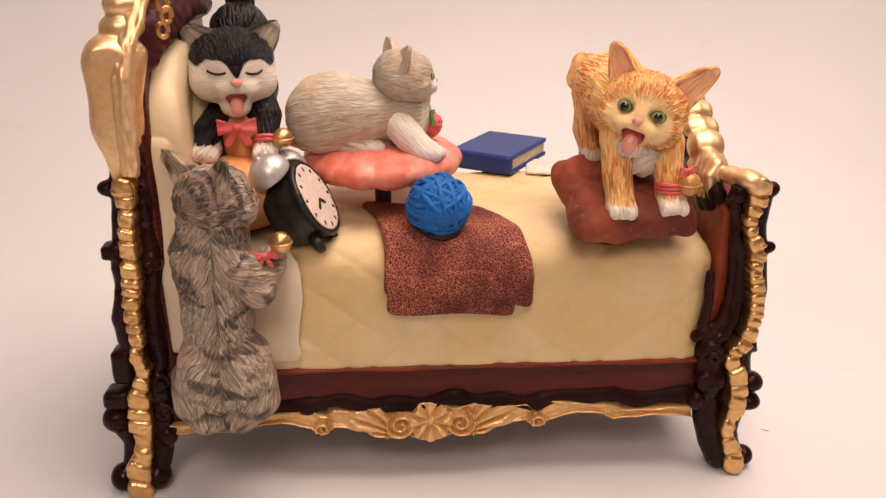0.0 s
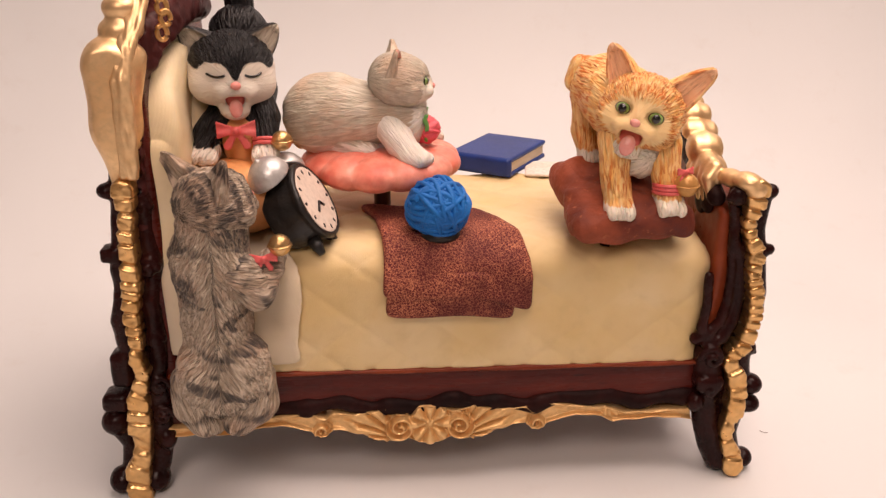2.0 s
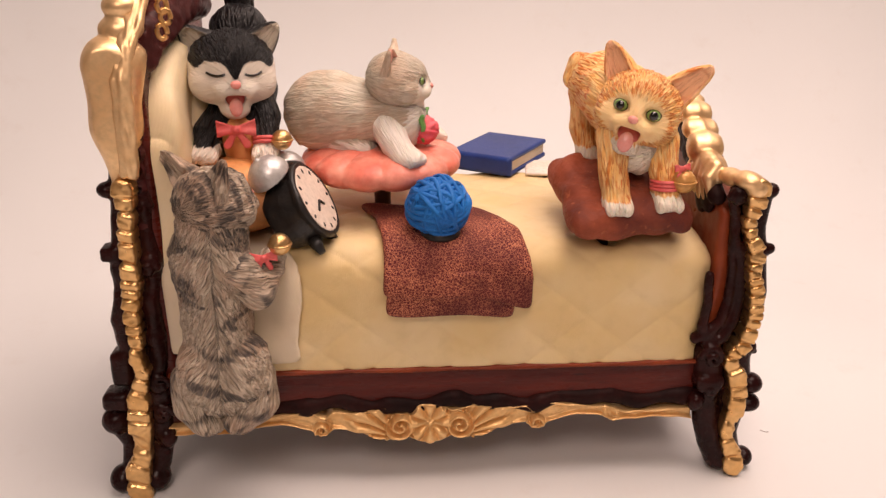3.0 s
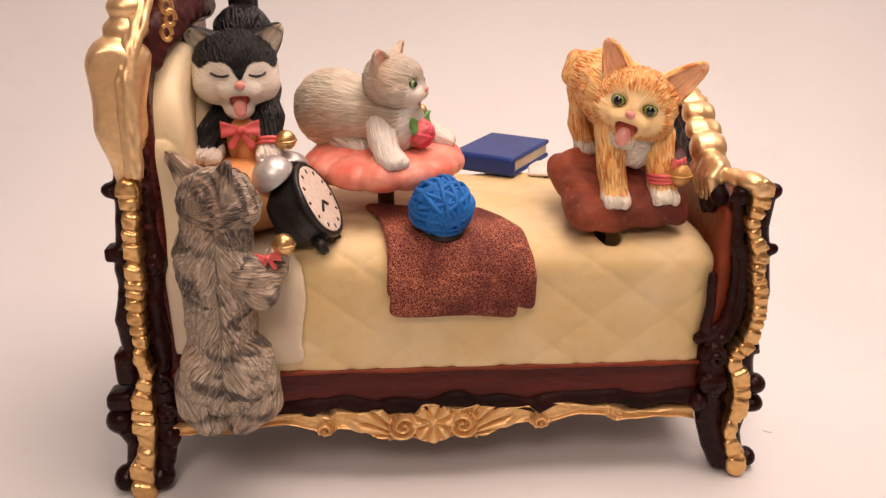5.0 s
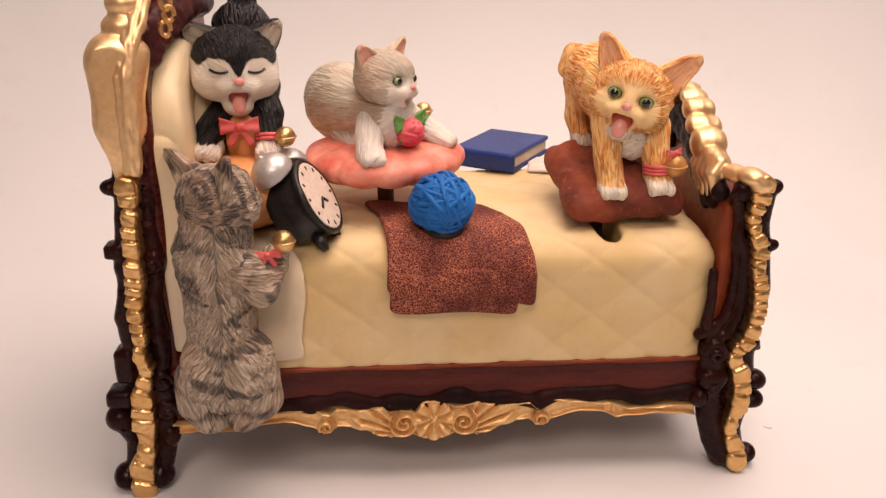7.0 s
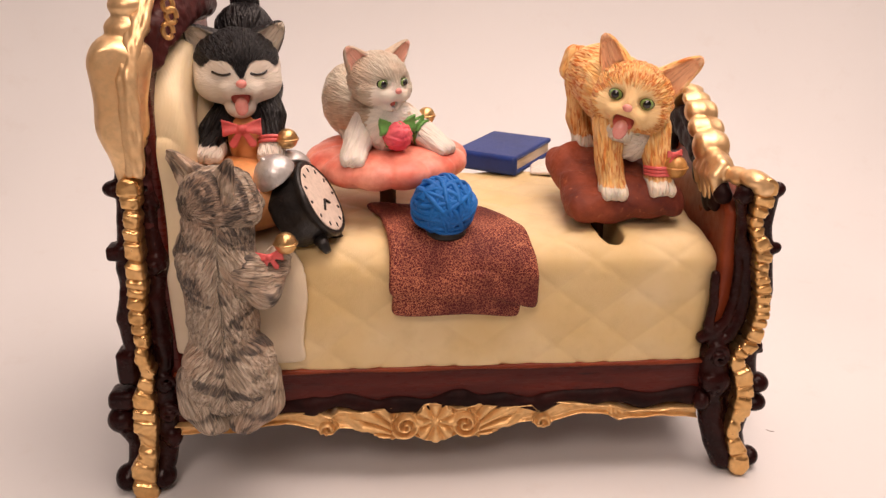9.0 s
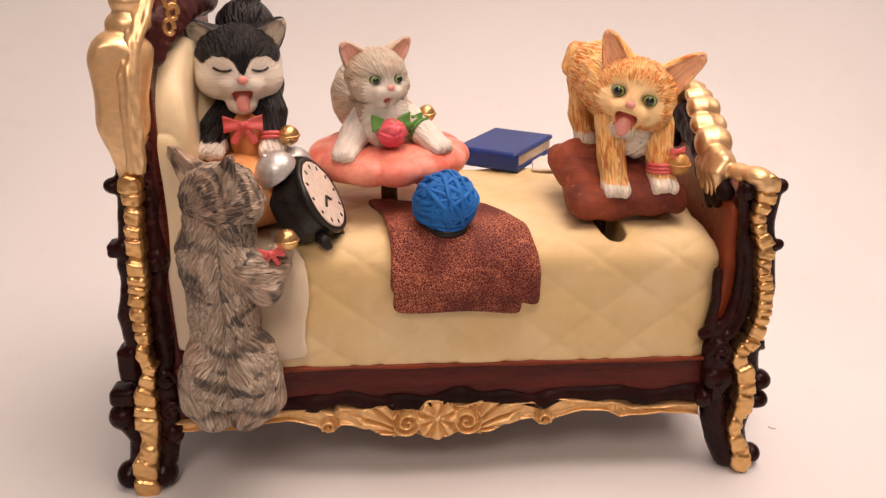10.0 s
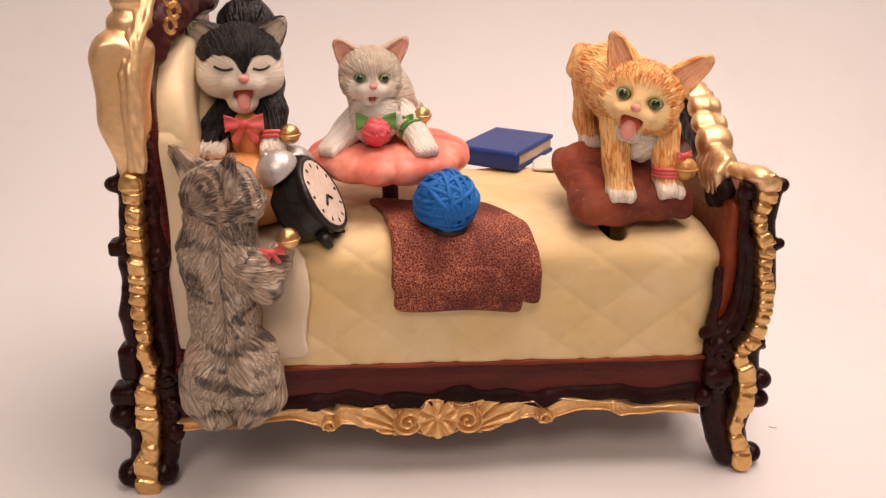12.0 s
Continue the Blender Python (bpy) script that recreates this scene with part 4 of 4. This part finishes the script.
def ear(q, sx, tip):
    """A cupped triangular ear."""
    a, b = vec(sx * .58, .08, .50), vec(tip[0], .14, tip[1])
    L = np.linalg.norm(b - a)
    ax = (b - a) / L
    f = vec(sx * .30, -.95, 0)
    f = f - (f @ ax) * ax
    f /= np.linalg.norm(f)
    w = np.cross(ax, f)
    p = q - a
    h, y, x = p @ ax / L, p @ f, p @ w
    half = .47 * np.clip(1.02 - h, 0, 1.4) ** .55
    bent = y + .5 * x**2
    out = -join([half - np.abs(x), .05 + .13 * np.clip(1 - h, 0, 1) - np.abs(bent), h + .2, (1.0 - h) * L], .025)
    hollow = -join([half * .70 - np.abs(x), bent - .01, (.84 - h) * L, h + .02], .03)
    return carve(out - .02, hollow, .02), (bent > -.02) * np.clip(1.3 - np.abs(x) / np.maximum(half, .02), 0, 1) * np.clip(h * 4 + .3, 0, 1)


def fur_mesh(name, f, lo, hi, h, material, parent, bones, mark, label="", polar=False, slant=0.0, tuft=0.022):
    """A skin with hair run along its bones, and its markings."""
    V, Q = skin(f, lo, hi, h)
    tuft = .012 if material is FUR_GREY else tuft
    ob = part(name, (V, Q), material, parent, label)
    a, b = vec(*bones[0][0]), vec(*bones[-1][1])
    r = max(k[2] for k in bones)
    d = (b - a) / np.linalg.norm(b - a)
    t = (V - a) @ d
    x = np.cross(d, vec(.3, .2, 1) if abs(d[2]) < .8 else vec(0, 1.0, .1))
    x /= np.linalg.norm(x)
    y = np.cross(d, x)
    u, v = (V - a) @ x, (V - a) @ y
    if polar:
        r *= 1.7
        rad = np.hypot(u, v) + 1e-6
        run = np.stack([u / rad * r, v / rad * r, r * 1.5 * np.arctan2(rad, t - .5 * np.linalg.norm(b - a)) + slant], 1)
    else:
        rad = np.hypot(u, v) + .15
        run = np.stack([u / rad * r, v / rad * r, t - slant * np.abs(u)], 1)
        run[:, 0] += .9 * slant * t * np.sign(u)
    e = 1e-3
    d0 = f(V)
    g = np.stack([f(V + k) - d0 for k in e * np.eye(3)], -1)
    g /= np.linalg.norm(g, axis=1)[:, None] + 1e-9
    A, Bq, T = run[:, 0], run[:, 1], run[:, 2]
    wave = np.sin(21 * A + 2.1 * np.sin(2.3 * T)) * np.cos(19 * Bq + 1.7 * np.sin(1.9 * T + 1)) + .6 * np.sin(11 * A - 9 * Bq + 2 * np.sin(3.1 * T))
    smooth_face = 1 - np.clip(mark(V)[:, 0] + mark(V)[:, 1], 0, 1)
    V2 = V + g * (tuft * wave * smooth_face)[:, None]
    ob.data.vertices.foreach_set("co", ((V2 - np.array(HOME[parent])) * U).astype(np.float32).ravel())
    ob.data.update()
    for nm, data in (("fur", run), ("mark", mark(V))):
        at = ob.data.attributes.new(nm, "FLOAT_VECTOR", "POINT")
        at.data.foreach_set("vector", np.ascontiguousarray(data, dtype=np.float32).ravel())
    return ob


def marks(n, white=None, pink=None, face=None):
    z = np.zeros(n)
    return np.stack([z if face is None else face, z if pink is None else pink, z if white is None else white], 1)


def step(d, w=.12):
    """One inside, nought outside, of a form."""
    return np.clip(.5 - d / (2 * w), 0, 1)


def cat_head(cat, H, fur, gape, eyes, pale, tips, face=None, pink_ear=True, tongue=True):
    s = H.s
    lo, hi = H.c - 1.75 * s, H.c + 1.75 * s
    bones = [(H.at(0, .9, .1), H.at(0, -.95, -.05), s * .75)]
    hd = fur_mesh("head", lambda P: skull(H.local(P), gape, eyes == "open") * s, lo, hi, .055, fur, cat, bones, lambda V: marks(len(V), pale(H.local(V)), None, face(H.local(V)) if face else None), "", True)
    for sx, tip in zip((-1, 1), tips):
        fur_mesh("ear", lambda P: ear(H.local(P), sx, tip)[0] * s, lo, hi, .05, fur, cat, [(H.at(sx * .6, .1, .5), H.at(tip[0], .12, tip[1]), .3)],
                 lambda V: marks(len(V), None, ear(H.local(V), sx, tip)[1] if pink_ear else None))
    part("nose", ball(H.at(0, -1.18, -.08), (.125 * s, .10 * s, .10 * s), 14, H.R), NOSE, hd)
    if gape:
        part("mouth", ball(H.at(0, -.75, -.56), (.30 * gape * s, .17 * s, .29 * gape * s), 18, H.R), MOUTH, hd, "open red mouth")
        if tongue:
            tg = turn(-14, 0, 0)
            part("tongue", ball(H.at(0, -.99, -.60 - .06 * gape), (.185 * gape * s, .10 * s, .25 * gape * s), 18, H.R @ tg), TONGUE, hd, "pink tongue put out")
    if eyes == "open":
        for sx in (-1, 1):
            Re = H.R @ turn(0, 0, sx * 16)
            e = part("eye", ball(H.at(sx * .40, -.815, .12), (.205 * s, .14 * s, .165 * s), 20, Re), PUPIL, hd, "green eye with a black rim")
            part("iris", ball(H.at(sx * .405, -.875, .12), (.17 * s, .125 * s, .138 * s), 20, Re), IRIS, e)
            part("pupil", ball(H.at(sx * .41, -.945, .12), (.115 * s, .075 * s, .115 * s), 14, Re), PUPIL, e)
    elif eyes == "shut":
        for sx in (-1, 1):
            path = []
            for u in np.linspace(-1, 1, 9):
                x, z = sx * (.42 + .20 * u), .14 - .06 * (1 - u * u)
                line = np.array([(x, y, z) for y in np.linspace(-1.3, -.3, 200)])
                path.append(H.at(x, float(line[np.argmax(skull(line, gape, False) < 0), 1]), z))
            part("eyelid", tube([path], .032 * s, 6), PUPIL, hd, "shut eyelid line")
    return hd


def jingle(cat, c, r, label="gilt bell", material=BELL):
    b = part("bell", ball(c, (r, r, r), 22), material, cat, label)
    c = vec(*c)
    part("rim", tube([[c + r * 1.01 * vec(math.cos(a), math.sin(a), 0) for a in np.linspace(0, 6.283, 24, endpoint=False)]], .035, 6, True), material, b)


def bow(cat, c, size, material, yaw=0, name="bow"):
    R = turn(0, 0, yaw)
    c = vec(*c)

    def f(P):
        q = (P - c) @ R / size
        d = [ell(q, (0, -.12, 0), (.2, .18, .2))]
        for sx in (-1, 1):
            wing = np.maximum(np.abs(q[..., 2] - .05 * np.abs(q[..., 0])) - (.10 + .36 * np.clip(sx * q[..., 0], 0, 1)), np.abs(q[..., 1] - .05 * np.sin(9 * q[..., 2])) - .10)
            d.append(np.maximum(wing, np.maximum(-sx * q[..., 0], sx * q[..., 0] - .92)))
            d.append(np.maximum(cone(q, (0, 0, 0), (sx * .45, -.05, -.75), .12, .2), np.abs(q[..., 1]) - .09))
        return join(d, .03) * size
    return sculpt(name, f, c - 1.2 * size, c + 1.2 * size, .045, material, cat)


def cuff(cat, c, r, axis, material, turns=3, wire=.05, name="ribbon"):
    a = Vector(axis).normalized()
    e1 = a.orthogonal().normalized()
    e2 = a.cross(e1)
    paths = [[vec(*c) + np.array(a * (k - turns / 2) * wire * 1.9 + (e1 * math.cos(u) + e2 * math.sin(u)) * r) for u in np.linspace(0, 6.283, 26, endpoint=False)] for k in range(turns)]
    return part(name, tube(paths, wire, 6, True), material, cat)


def toes(P, c, r, front=(0, -1, 0), n=3):
    """A paw with toes."""
    c = vec(*c)
    f = vec(*front)
    w = np.cross(f, (0, 0, 1.0))
    d = [ell(P, c, (r, r * 1.05, r * .72))]
    d += [ell(P, c + f * r * .72 + w * (k - (n - 1) / 2) * r * .58 - vec(0, 0, r * .12), (r * .36, r * .5, r * .5)) for k in range(n)]
    return join(d, .035)


def limb(cat, name, fur, pts, radii, paw, paw_r, pale, front=(0, -1, 0), label=""):
    allp = np.array(list(pts) + [paw], float)
    lo, hi = allp.min(0) - max(radii) - .5, allp.max(0) + max(radii) + .5
    bones = [(a, b, r) for a, b, r in zip(pts, pts[1:], radii)]
    return fur_mesh(name, lambda P: join([chain(P, pts, radii), toes(P, paw, paw_r, front)], .09), lo, hi, .055, fur, cat, bones,
                    lambda V: marks(len(V), pale(V)), label)


# orange cat
def orange_cat():
    cat = thing("orange_cat", SLIDE, "orange striped cat figurine standing with its mouth open", "cat figurine")
    H = Head((5.92, 2.5, 11.53), 1.17, -20, -5, 15)
    body = [((5.85, 2.9, 10.9), (5.4, 4.0, 11.3), .85), ((5.4, 4.0, 11.3), (5.0, 5.0, 11.45), .85)]

    def torso(P):
        return join([cone(P, (5.95, 2.75, 10.85), (5.65, 3.8, 11.65), .90, 1.0), cone(P, (5.65, 3.8, 11.65), (5.3, 4.8, 11.95), 1.0, .92), ell(P, (5.2, 5.0, 11.45), (.78, .7, 1.0)), ell(P, (5.95, 2.3, 10.45), (.72, .55, .72))], .15)
    fur_mesh("body", torso, (3.6, 1.4, 9.2), (7.6, 6.4, 13.3), .07, FUR_ORANGE, cat, body, lambda V: marks(len(V), step(ell(V, (5.9, 1.95, 10.15), (.55, .6, .85)))))
    low = lambda z: (lambda V: np.clip((z - V[:, 2]) / .3 + .5, 0, 1))
    limb(cat, "front_leg", FUR_ORANGE, [(5.2, 2.3, 10.9), (5.14, 1.9, 10.0), (5.24, 1.62, 9.25)], [.52, .42, .37], (5.25, 1.5, 9.02), .40, low(9.20))
    limb(cat, "front_leg", FUR_ORANGE, [(6.6, 2.3, 10.7), (6.62, 1.9, 9.95), (6.66, 1.7, 9.35)], [.52, .42, .37], (6.70, 1.55, 9.10), .41, low(9.32))
    limb(cat, "hind_leg", FUR_ORANGE, [(5.0, 4.8, 11.4), (4.80, 4.75, 10.6), (4.94, 4.5, 10.0)], [.62, .42, .34], (4.98, 4.35, 9.82), .40, low(10.05))
    limb(cat, "hind_leg", FUR_ORANGE, [(5.9, 4.6, 10.8), (6.4, 4.4, 10.2), (6.5, 4.3, 9.9)], [.6, .45, .33], (6.5, 4.1, 9.75), .36, low(10.0))
    fur_mesh("tail", lambda P: chain(P, [(5.0, 5.2, 12.4), (4.68, 5.2, 12.45), (4.50, 5.15, 12.0), (4.55, 5.0, 11.85)], [.34, .36, .34, .24]), (3.6, 4.4, 11.2), (5.8, 6.0, 13.1), .07, FUR_ORANGE, cat, [((4.7, 5.2, 12.5), (4.5, 5.1, 11.8), .3)], lambda V: marks(len(V)))
    cat_head(cat, H, FUR_ORANGE, 1.0, "open", lambda q: step(ell(q, (0, -.7, -.95), (.55, .5, .36))), ((-1.23, 1.37), (1.29, 1.51)), lambda q: step(ell(q, (0, -.95, -.10), (.90, .5, .58)), .2))
    cuff(cat, (6.66, 1.72, 9.62), .40, (0, .1, 1), PINK, 3, .055)
    bow(cat, (7.0, 1.35, 10.15), .30, PINK, 20)
    jingle(cat, (7.1, 1.45, 9.72), .34, "dull amber bell", AMBER)
    return cat


# black and white cat
def black_cat():
    cat = thing("black_cat", (-5.8, 3.5, 9.5), "black and white cat figurine yawning with eyes shut", "cat figurine")
    H = Head((-5.84, 3.1, 12.50), 1.22, 14, 2.5, 2)
    bones = [((-5.7, 3.4, 11.6), (-5.8, 5.0, 12.2), .9), ((-5.8, 5.0, 12.2), (-5.85, 5.6, 13.3), .9)]

    def torso(P):
        return join([cone(P, (-5.8, 3.3, 11.2), (-5.85, 4.8, 11.6), .85, .95), cone(P, (-5.85, 4.8, 11.6), (-5.85, 5.0, 13.35), 1.0, .92), ell(P, (-5.6, 2.9, 10.9), (.8, .6, .9))], .15)

    fur_mesh("body", torso, (-7.4, 1.8, 9.5), (-4.2, 7.0, 14.8), .08, FUR_BLACK, cat, bones, lambda V: marks(len(V)))
    sculpt("chest", lambda P: ell(P, (-5.62, 2.55, 10.55), (.55, .45, .95)), (-6.4, 1.9, 9.4), (-4.9, 3.2, 11.7), .07, APRICOT, cat, "apricot shaded chest")
    fur_mesh("tail", lambda P: chain(P, [(-5.8, 5.3, 13.9), (-5.85, 5.4, 14.6), (-5.7, 5.4, 15.4), (-5.5, 5.3, 15.9)], [.42, .45, .42, .3]), (-6.8, 4.8, 13.0), (-4.9, 6.5, 16.5), .08, FUR_BLACK, cat, [((-5.85, 5.7, 13.4), (-5.7, 5.6, 15.9), .3)], lambda V: marks(len(V)))
    low = lambda z: (lambda V: np.clip((z - V[:, 2]) / .25 + .5, 0, 1))
    limb(cat, "front_leg", FUR_BLACK, [(-6.2, 3.0, 11.2), (-6.62, 2.6, 10.75), (-6.62, 2.3, 10.5)], [.5, .46, .36], (-6.6, 2.1, 10.3), .42, low(10.55))
    limb(cat, "front_leg", FUR_BLACK, [(-5.15, 3.1, 11.7), (-4.86, 2.7, 11.2), (-4.86, 2.35, 10.72)], [.48, .42, .36], (-4.85, 2.05, 10.33), .40, low(10.70))

    def face(q):
        x = np.abs(q[:, 0])
        brow = .40 - .36 * np.exp(-(x / .17) ** 2) - .20 * np.exp(-((x - .86) / .16) ** 2)
        return np.clip(.5 + (brow - q[:, 2]) / .10, 0, 1) * np.clip((.35 - q[:, 1]) / .2, 0, 1)
    cat_head(cat, H, FUR_BLACK, .85, "shut", lambda q: 0 * q[:, 0], ((-1.12, 1.0), (1.14, 1.09)), face)
    bow(cat, (-5.62, 1.85, 11.05), .60, PINK, 8)
    cuff(cat, (-4.8, 2.25, 10.66), .40, (0, .4, 1), PINK, 2, .06)
    jingle(cat, (-4.36, 1.95, 10.70), .30)
    return cat


# tabby cat, climbing up the side of the bed with its back turned
def tabby_cat():
    cat = thing("tabby_cat", (-6.1, -.6, 2.6), "grey and black tabby cat figurine climbing the mattress edge", "cat figurine")
    H = Head((-5.97, -.6, 9.6), 1.03, 134, -6, 0)
    spine = [((-6.1, -.9, 3.4), (-6.05, -.7, 5.6), 1.0), ((-6.05, -.7, 5.6), (-6.05, -.6, 8.0), .95), ((-6.05, -.6, 8.0), (-5.9, -.7, 9.4), .8)]

    def torso(P):
        d = [cone(P, (-6.1, -.65, 4.2), (-6.15, -.6, 6.2), 1.0, .95), cone(P, (-6.15, -.6, 6.2), (-6.15, -.6, 8.0), .95, 1.0), cone(P, (-6.15, -.6, 8.0), (-6.0, -.6, 9.2), 1.0, .95),
             ell(P, (-6.78, -1.05, 4.75), (.55, .72, 1.0), turn(0, -6)), ell(P, (-5.32, -1.08, 4.8), (.62, .78, 1.1), turn(0, 10)), ell(P, (-6.75, -.8, 7.9), (.42, .6, .75)), ell(P, (-5.5, -.85, 7.9), (.45, .6, .7))]
        spine_dip = .08 * np.exp(-((P[..., 0] + 6.1) / .16) ** 2) * np.clip((-.9 - P[..., 1]) / .4, 0, 1)
        return join(d, .06) + spine_dip
    fur_mesh("body", torso, (-8.0, -2.2, 2.6), (-4.2, .9, 10.5), .065, FUR_TABBY, cat, spine, lambda V: marks(len(V)), "", False, .55)
    none = lambda V: np.zeros(len(V))
    limb(cat, "hind_leg", FUR_TABBY, [(-5.2, -1.0, 4.6), (-5.1, -1.05, 3.8), (-5.7, -1.0, 3.3)], [.62, .55, .45], (-5.78, -.9, 3.15), .46, none, (0, 1, 0))
    limb(cat, "hind_leg", FUR_TABBY, [(-6.95, -1.0, 4.5), (-7.0, -1.0, 3.7), (-6.75, -1.0, 3.3)], [.6, .52, .45], (-6.6, -.9, 3.1), .46, none, (0, 1, 0))
    limb(cat, "front_leg", FUR_TABBY, [(-5.5, -.9, 7.9), (-4.95, -.8, 7.1), (-4.62, -.3, 7.6)], [.6, .5, .36], (-4.6, 0.0, 7.85), .36, none, (0, 1, 0))
    limb(cat, "front_leg", FUR_TABBY, [(-6.8, -.5, 8.2), (-7.0, 0.2, 8.2), (-6.9, .6, 8.4)], [.5, .42, .36], (-6.9, .8, 8.5), .36, none, (0, 1, 0))
    cat_head(cat, H, FUR_TABBY, 0.0, "hidden", lambda q: step(ell(q, (0, -.9, -.4), (.5, .4, .4))), ((-1.21, 1.45), (1.84, 1.12)))
    bow(cat, (-4.72, -.75, 8.12), .42, PINK, 20)
    jingle(cat, (-4.28, -.55, 8.42), .31)
    return cat


# pale grey cat, crouched on the round cushion; built facing the front
def grey_cat():
    cat = thing("grey_cat", SPIN, "pale grey and white cat figurine crouching with open mouth", "cat figurine")
    ox, oy = SPIN[0], SPIN[1]

    def w(x, y, z):
        return (ox + x, oy + y, z)
    H = Head(w(-.52, -.57, 12.04), .925, 6, 3, 1)
    bones = [(w(-.2, -.3, 11.0), w(.2, .9, 10.9), .9), (w(.2, .9, 10.9), w(.55, 2.0, 10.6), 1.0)]

    def torso(P):
        d = [cone(P, w(-.4, -.7, 11.0), w(-.15, .6, 10.95), .75, .92), cone(P, w(-.25, .6, 11.0), w(-.32, 1.3, 11.2), .92, .98), ell(P, w(-.32, 1.75, 11.0), (.95, 1.28, 1.25)), ell(P, w(.35, 1.3, 10.5), (.6, .85, .8)), ell(P, w(-.4, -.85, 10.7), (.62, .5, .80))]
        return np.maximum(join(d, .16), 9.65 - P[..., 2])
    belly = lambda V: np.maximum(np.clip((10.25 - V[:, 2]) / .5 + .3, 0, 1), step(ell(V, w(-.4, -1.1, 10.7), (.8, .8, 1.0))))
    fur_mesh("body", torso, w(-1.6, -1.8, 9.4), w(2.0, 3.4, 12.4), .075, FUR_GREY, cat, bones, lambda V: marks(len(V), belly(V)))
    low = lambda z: (lambda V: np.clip((z - V[:, 2]) / .6 + .5, 0, 1))
    limb(cat, "front_leg", FUR_GREY, [w(-.75, -.3, 10.8), w(-1.3, -.65, 10.35), w(-1.6, -.95, 10.05)], [.52, .46, .38], w(-1.68, -1.15, 9.97), .38, low(11.2), (-.6, -.8, 0))
    limb(cat, "front_leg", FUR_GREY, [w(.35, -.4, 10.8), w(.75, -.85, 10.4), w(.95, -1.25, 10.2)], [.52, .46, .38], w(1.05, -1.5, 10.04), .40, low(11.2), (.3, -.95, 0))
    limb(cat, "hind_leg", FUR_GREY, [w(-.4, 1.5, 10.35), w(-.6, 1.1, 10.2), w(-.75, .75, 10.1)], [.55, .5, .38], w(-.8, .5, 10.05), .36, low(10.2), (-.2, -.95, 0))
    limb(cat, "hind_leg", FUR_GREY, [w(.55, 1.7, 10.35), w(.72, 1.2, 10.2), w(.8, .8, 10.1)], [.55, .5, .38], w(.8, .6, 10.05), .36, low(10.2), (.1, -.99, 0))
    fur_mesh("tail", lambda P: chain(P, [w(.9, 2.6, 10.35), w(.3, 2.75, 10.15), w(-.4, 2.5, 10.1)], [.3, .24, .18]), w(-1.2, 2.0, 9.5), w(1.6, 3.6, 11.0), .07, FUR_GREY, cat, [(w(.9, 2.8, 10.4), w(-.6, 2.7, 10.0), .25)], lambda V: marks(len(V)))
    cat_head(cat, H, FUR_GREY, .5, "open", lambda q: 0 * q[:, 0], ((-1.13, 1.15), (1.25, 1.21)), lambda q: step(ell(q, (0, -.78, -.26), (.80, .6, .55)), .2), tongue=False)
    c = vec(*w(-.36, -1.45, 10.52))

    def rose(P):
        q = P - c
        r = np.linalg.norm(q, axis=-1)
        petals = .035 * np.sin(15 * q[..., 0] + 3 * np.sin(11 * q[..., 2])) * np.cos(13 * q[..., 2] + 3 * np.sin(9 * q[..., 0] + 8 * q[..., 1]))
        return r - .44 + petals
    sculpt("rose", rose, c - .7, c + .7, .04, ROSE, cat, "bright pink rose under the chin")
    bow(cat, c + vec(0, .0, .30), .66, GREEN, 0, "leaf_bow")
    cuff(cat, w(.72, -.95, 10.42), .38, (.4, -.75, -.3), GREEN, 3, .06)
    bow(cat, w(.5, -1.0, 10.85), .32, GREEN, -20)
    jingle(cat, w(1.05, -.75, 10.85), .27, "gilt bell on a green ribbon")
    return cat


orange = orange_cat()
black_cat()
tabby_cat()
grey = grey_cat()


# ---- specks on the card ----
def hair(x, y, length, angle, bend):
    ob = thing("hairline_mark", (x, y, 0), "tiny dark hairline mark on the white card", "hair")
    a = radians(angle)
    path = [(x + s * length * math.cos(a) - bend * s * s * math.sin(a), y + s * length * math.sin(a) + bend * s * s * math.cos(a), .02) for s in np.linspace(-.5, .5, 9)]
    part("strand", tube([path], .008, 5), FELT, ob)


hair(11.55, 2.2, .26, -30, .2)
hair(12.2, 7.2, .8, -40, .6)
# a scratch in the card, drawn as a thin dark strand
hair(1.9, -2.0, .45, 20, .2)


# ---- what turns and slides ----
def motions():
    turning = [(0.0, 101.7), (0.5, 97.4), (1.0, 94.6), (1.5, 90.8), (2.0, 87.6), (2.5, 84.0), (3.0, 80.3), (3.5, 76.2), (4.0, 71.8), (4.5, 67.3), (5.0, 62.9), (5.5, 58.6), (6.0, 54.4),
               (6.5, 50.1), (7.0, 45.7), (7.5, 41.2), (8.0, 36.7), (8.5, 32.2), (9.0, 27.6), (9.5, 23.1), (10.0, 18.5), (10.5, 13.8), (11.0, 9.3), (11.5, 4.7), (12.0, 0.0)]
    for ob in (grey, coral):
        walk(ob, [(t, cm(*SPIN, 0, 0, a)) for t, a in turning])
    sliding = [(0.0, -1.42), (0.5, -1.43), (1.0, -1.41), (1.5, -1.37), (2.0, -1.30), (2.5, -1.18), (3.0, -1.02), (3.5, -.85), (4.0, -.67), (4.5, -.50), (5.0, -.33), (5.5, -.15), (6.0, 0.0),
               (6.5, .09), (7.0, .17), (7.5, .24), (8.0, .29), (8.5, .32), (9.0, .33), (9.5, .31), (10.0, .28), (10.5, .20), (11.0, .08), (11.5, -.08), (12.0, -.27)]
    for ob in (orange, brown):
        walk(ob, [(t, cm(SLIDE[0], SLIDE[1] + y, SLIDE[2], 0, 0, .8 * y)) for t, y in sliding])


motions()
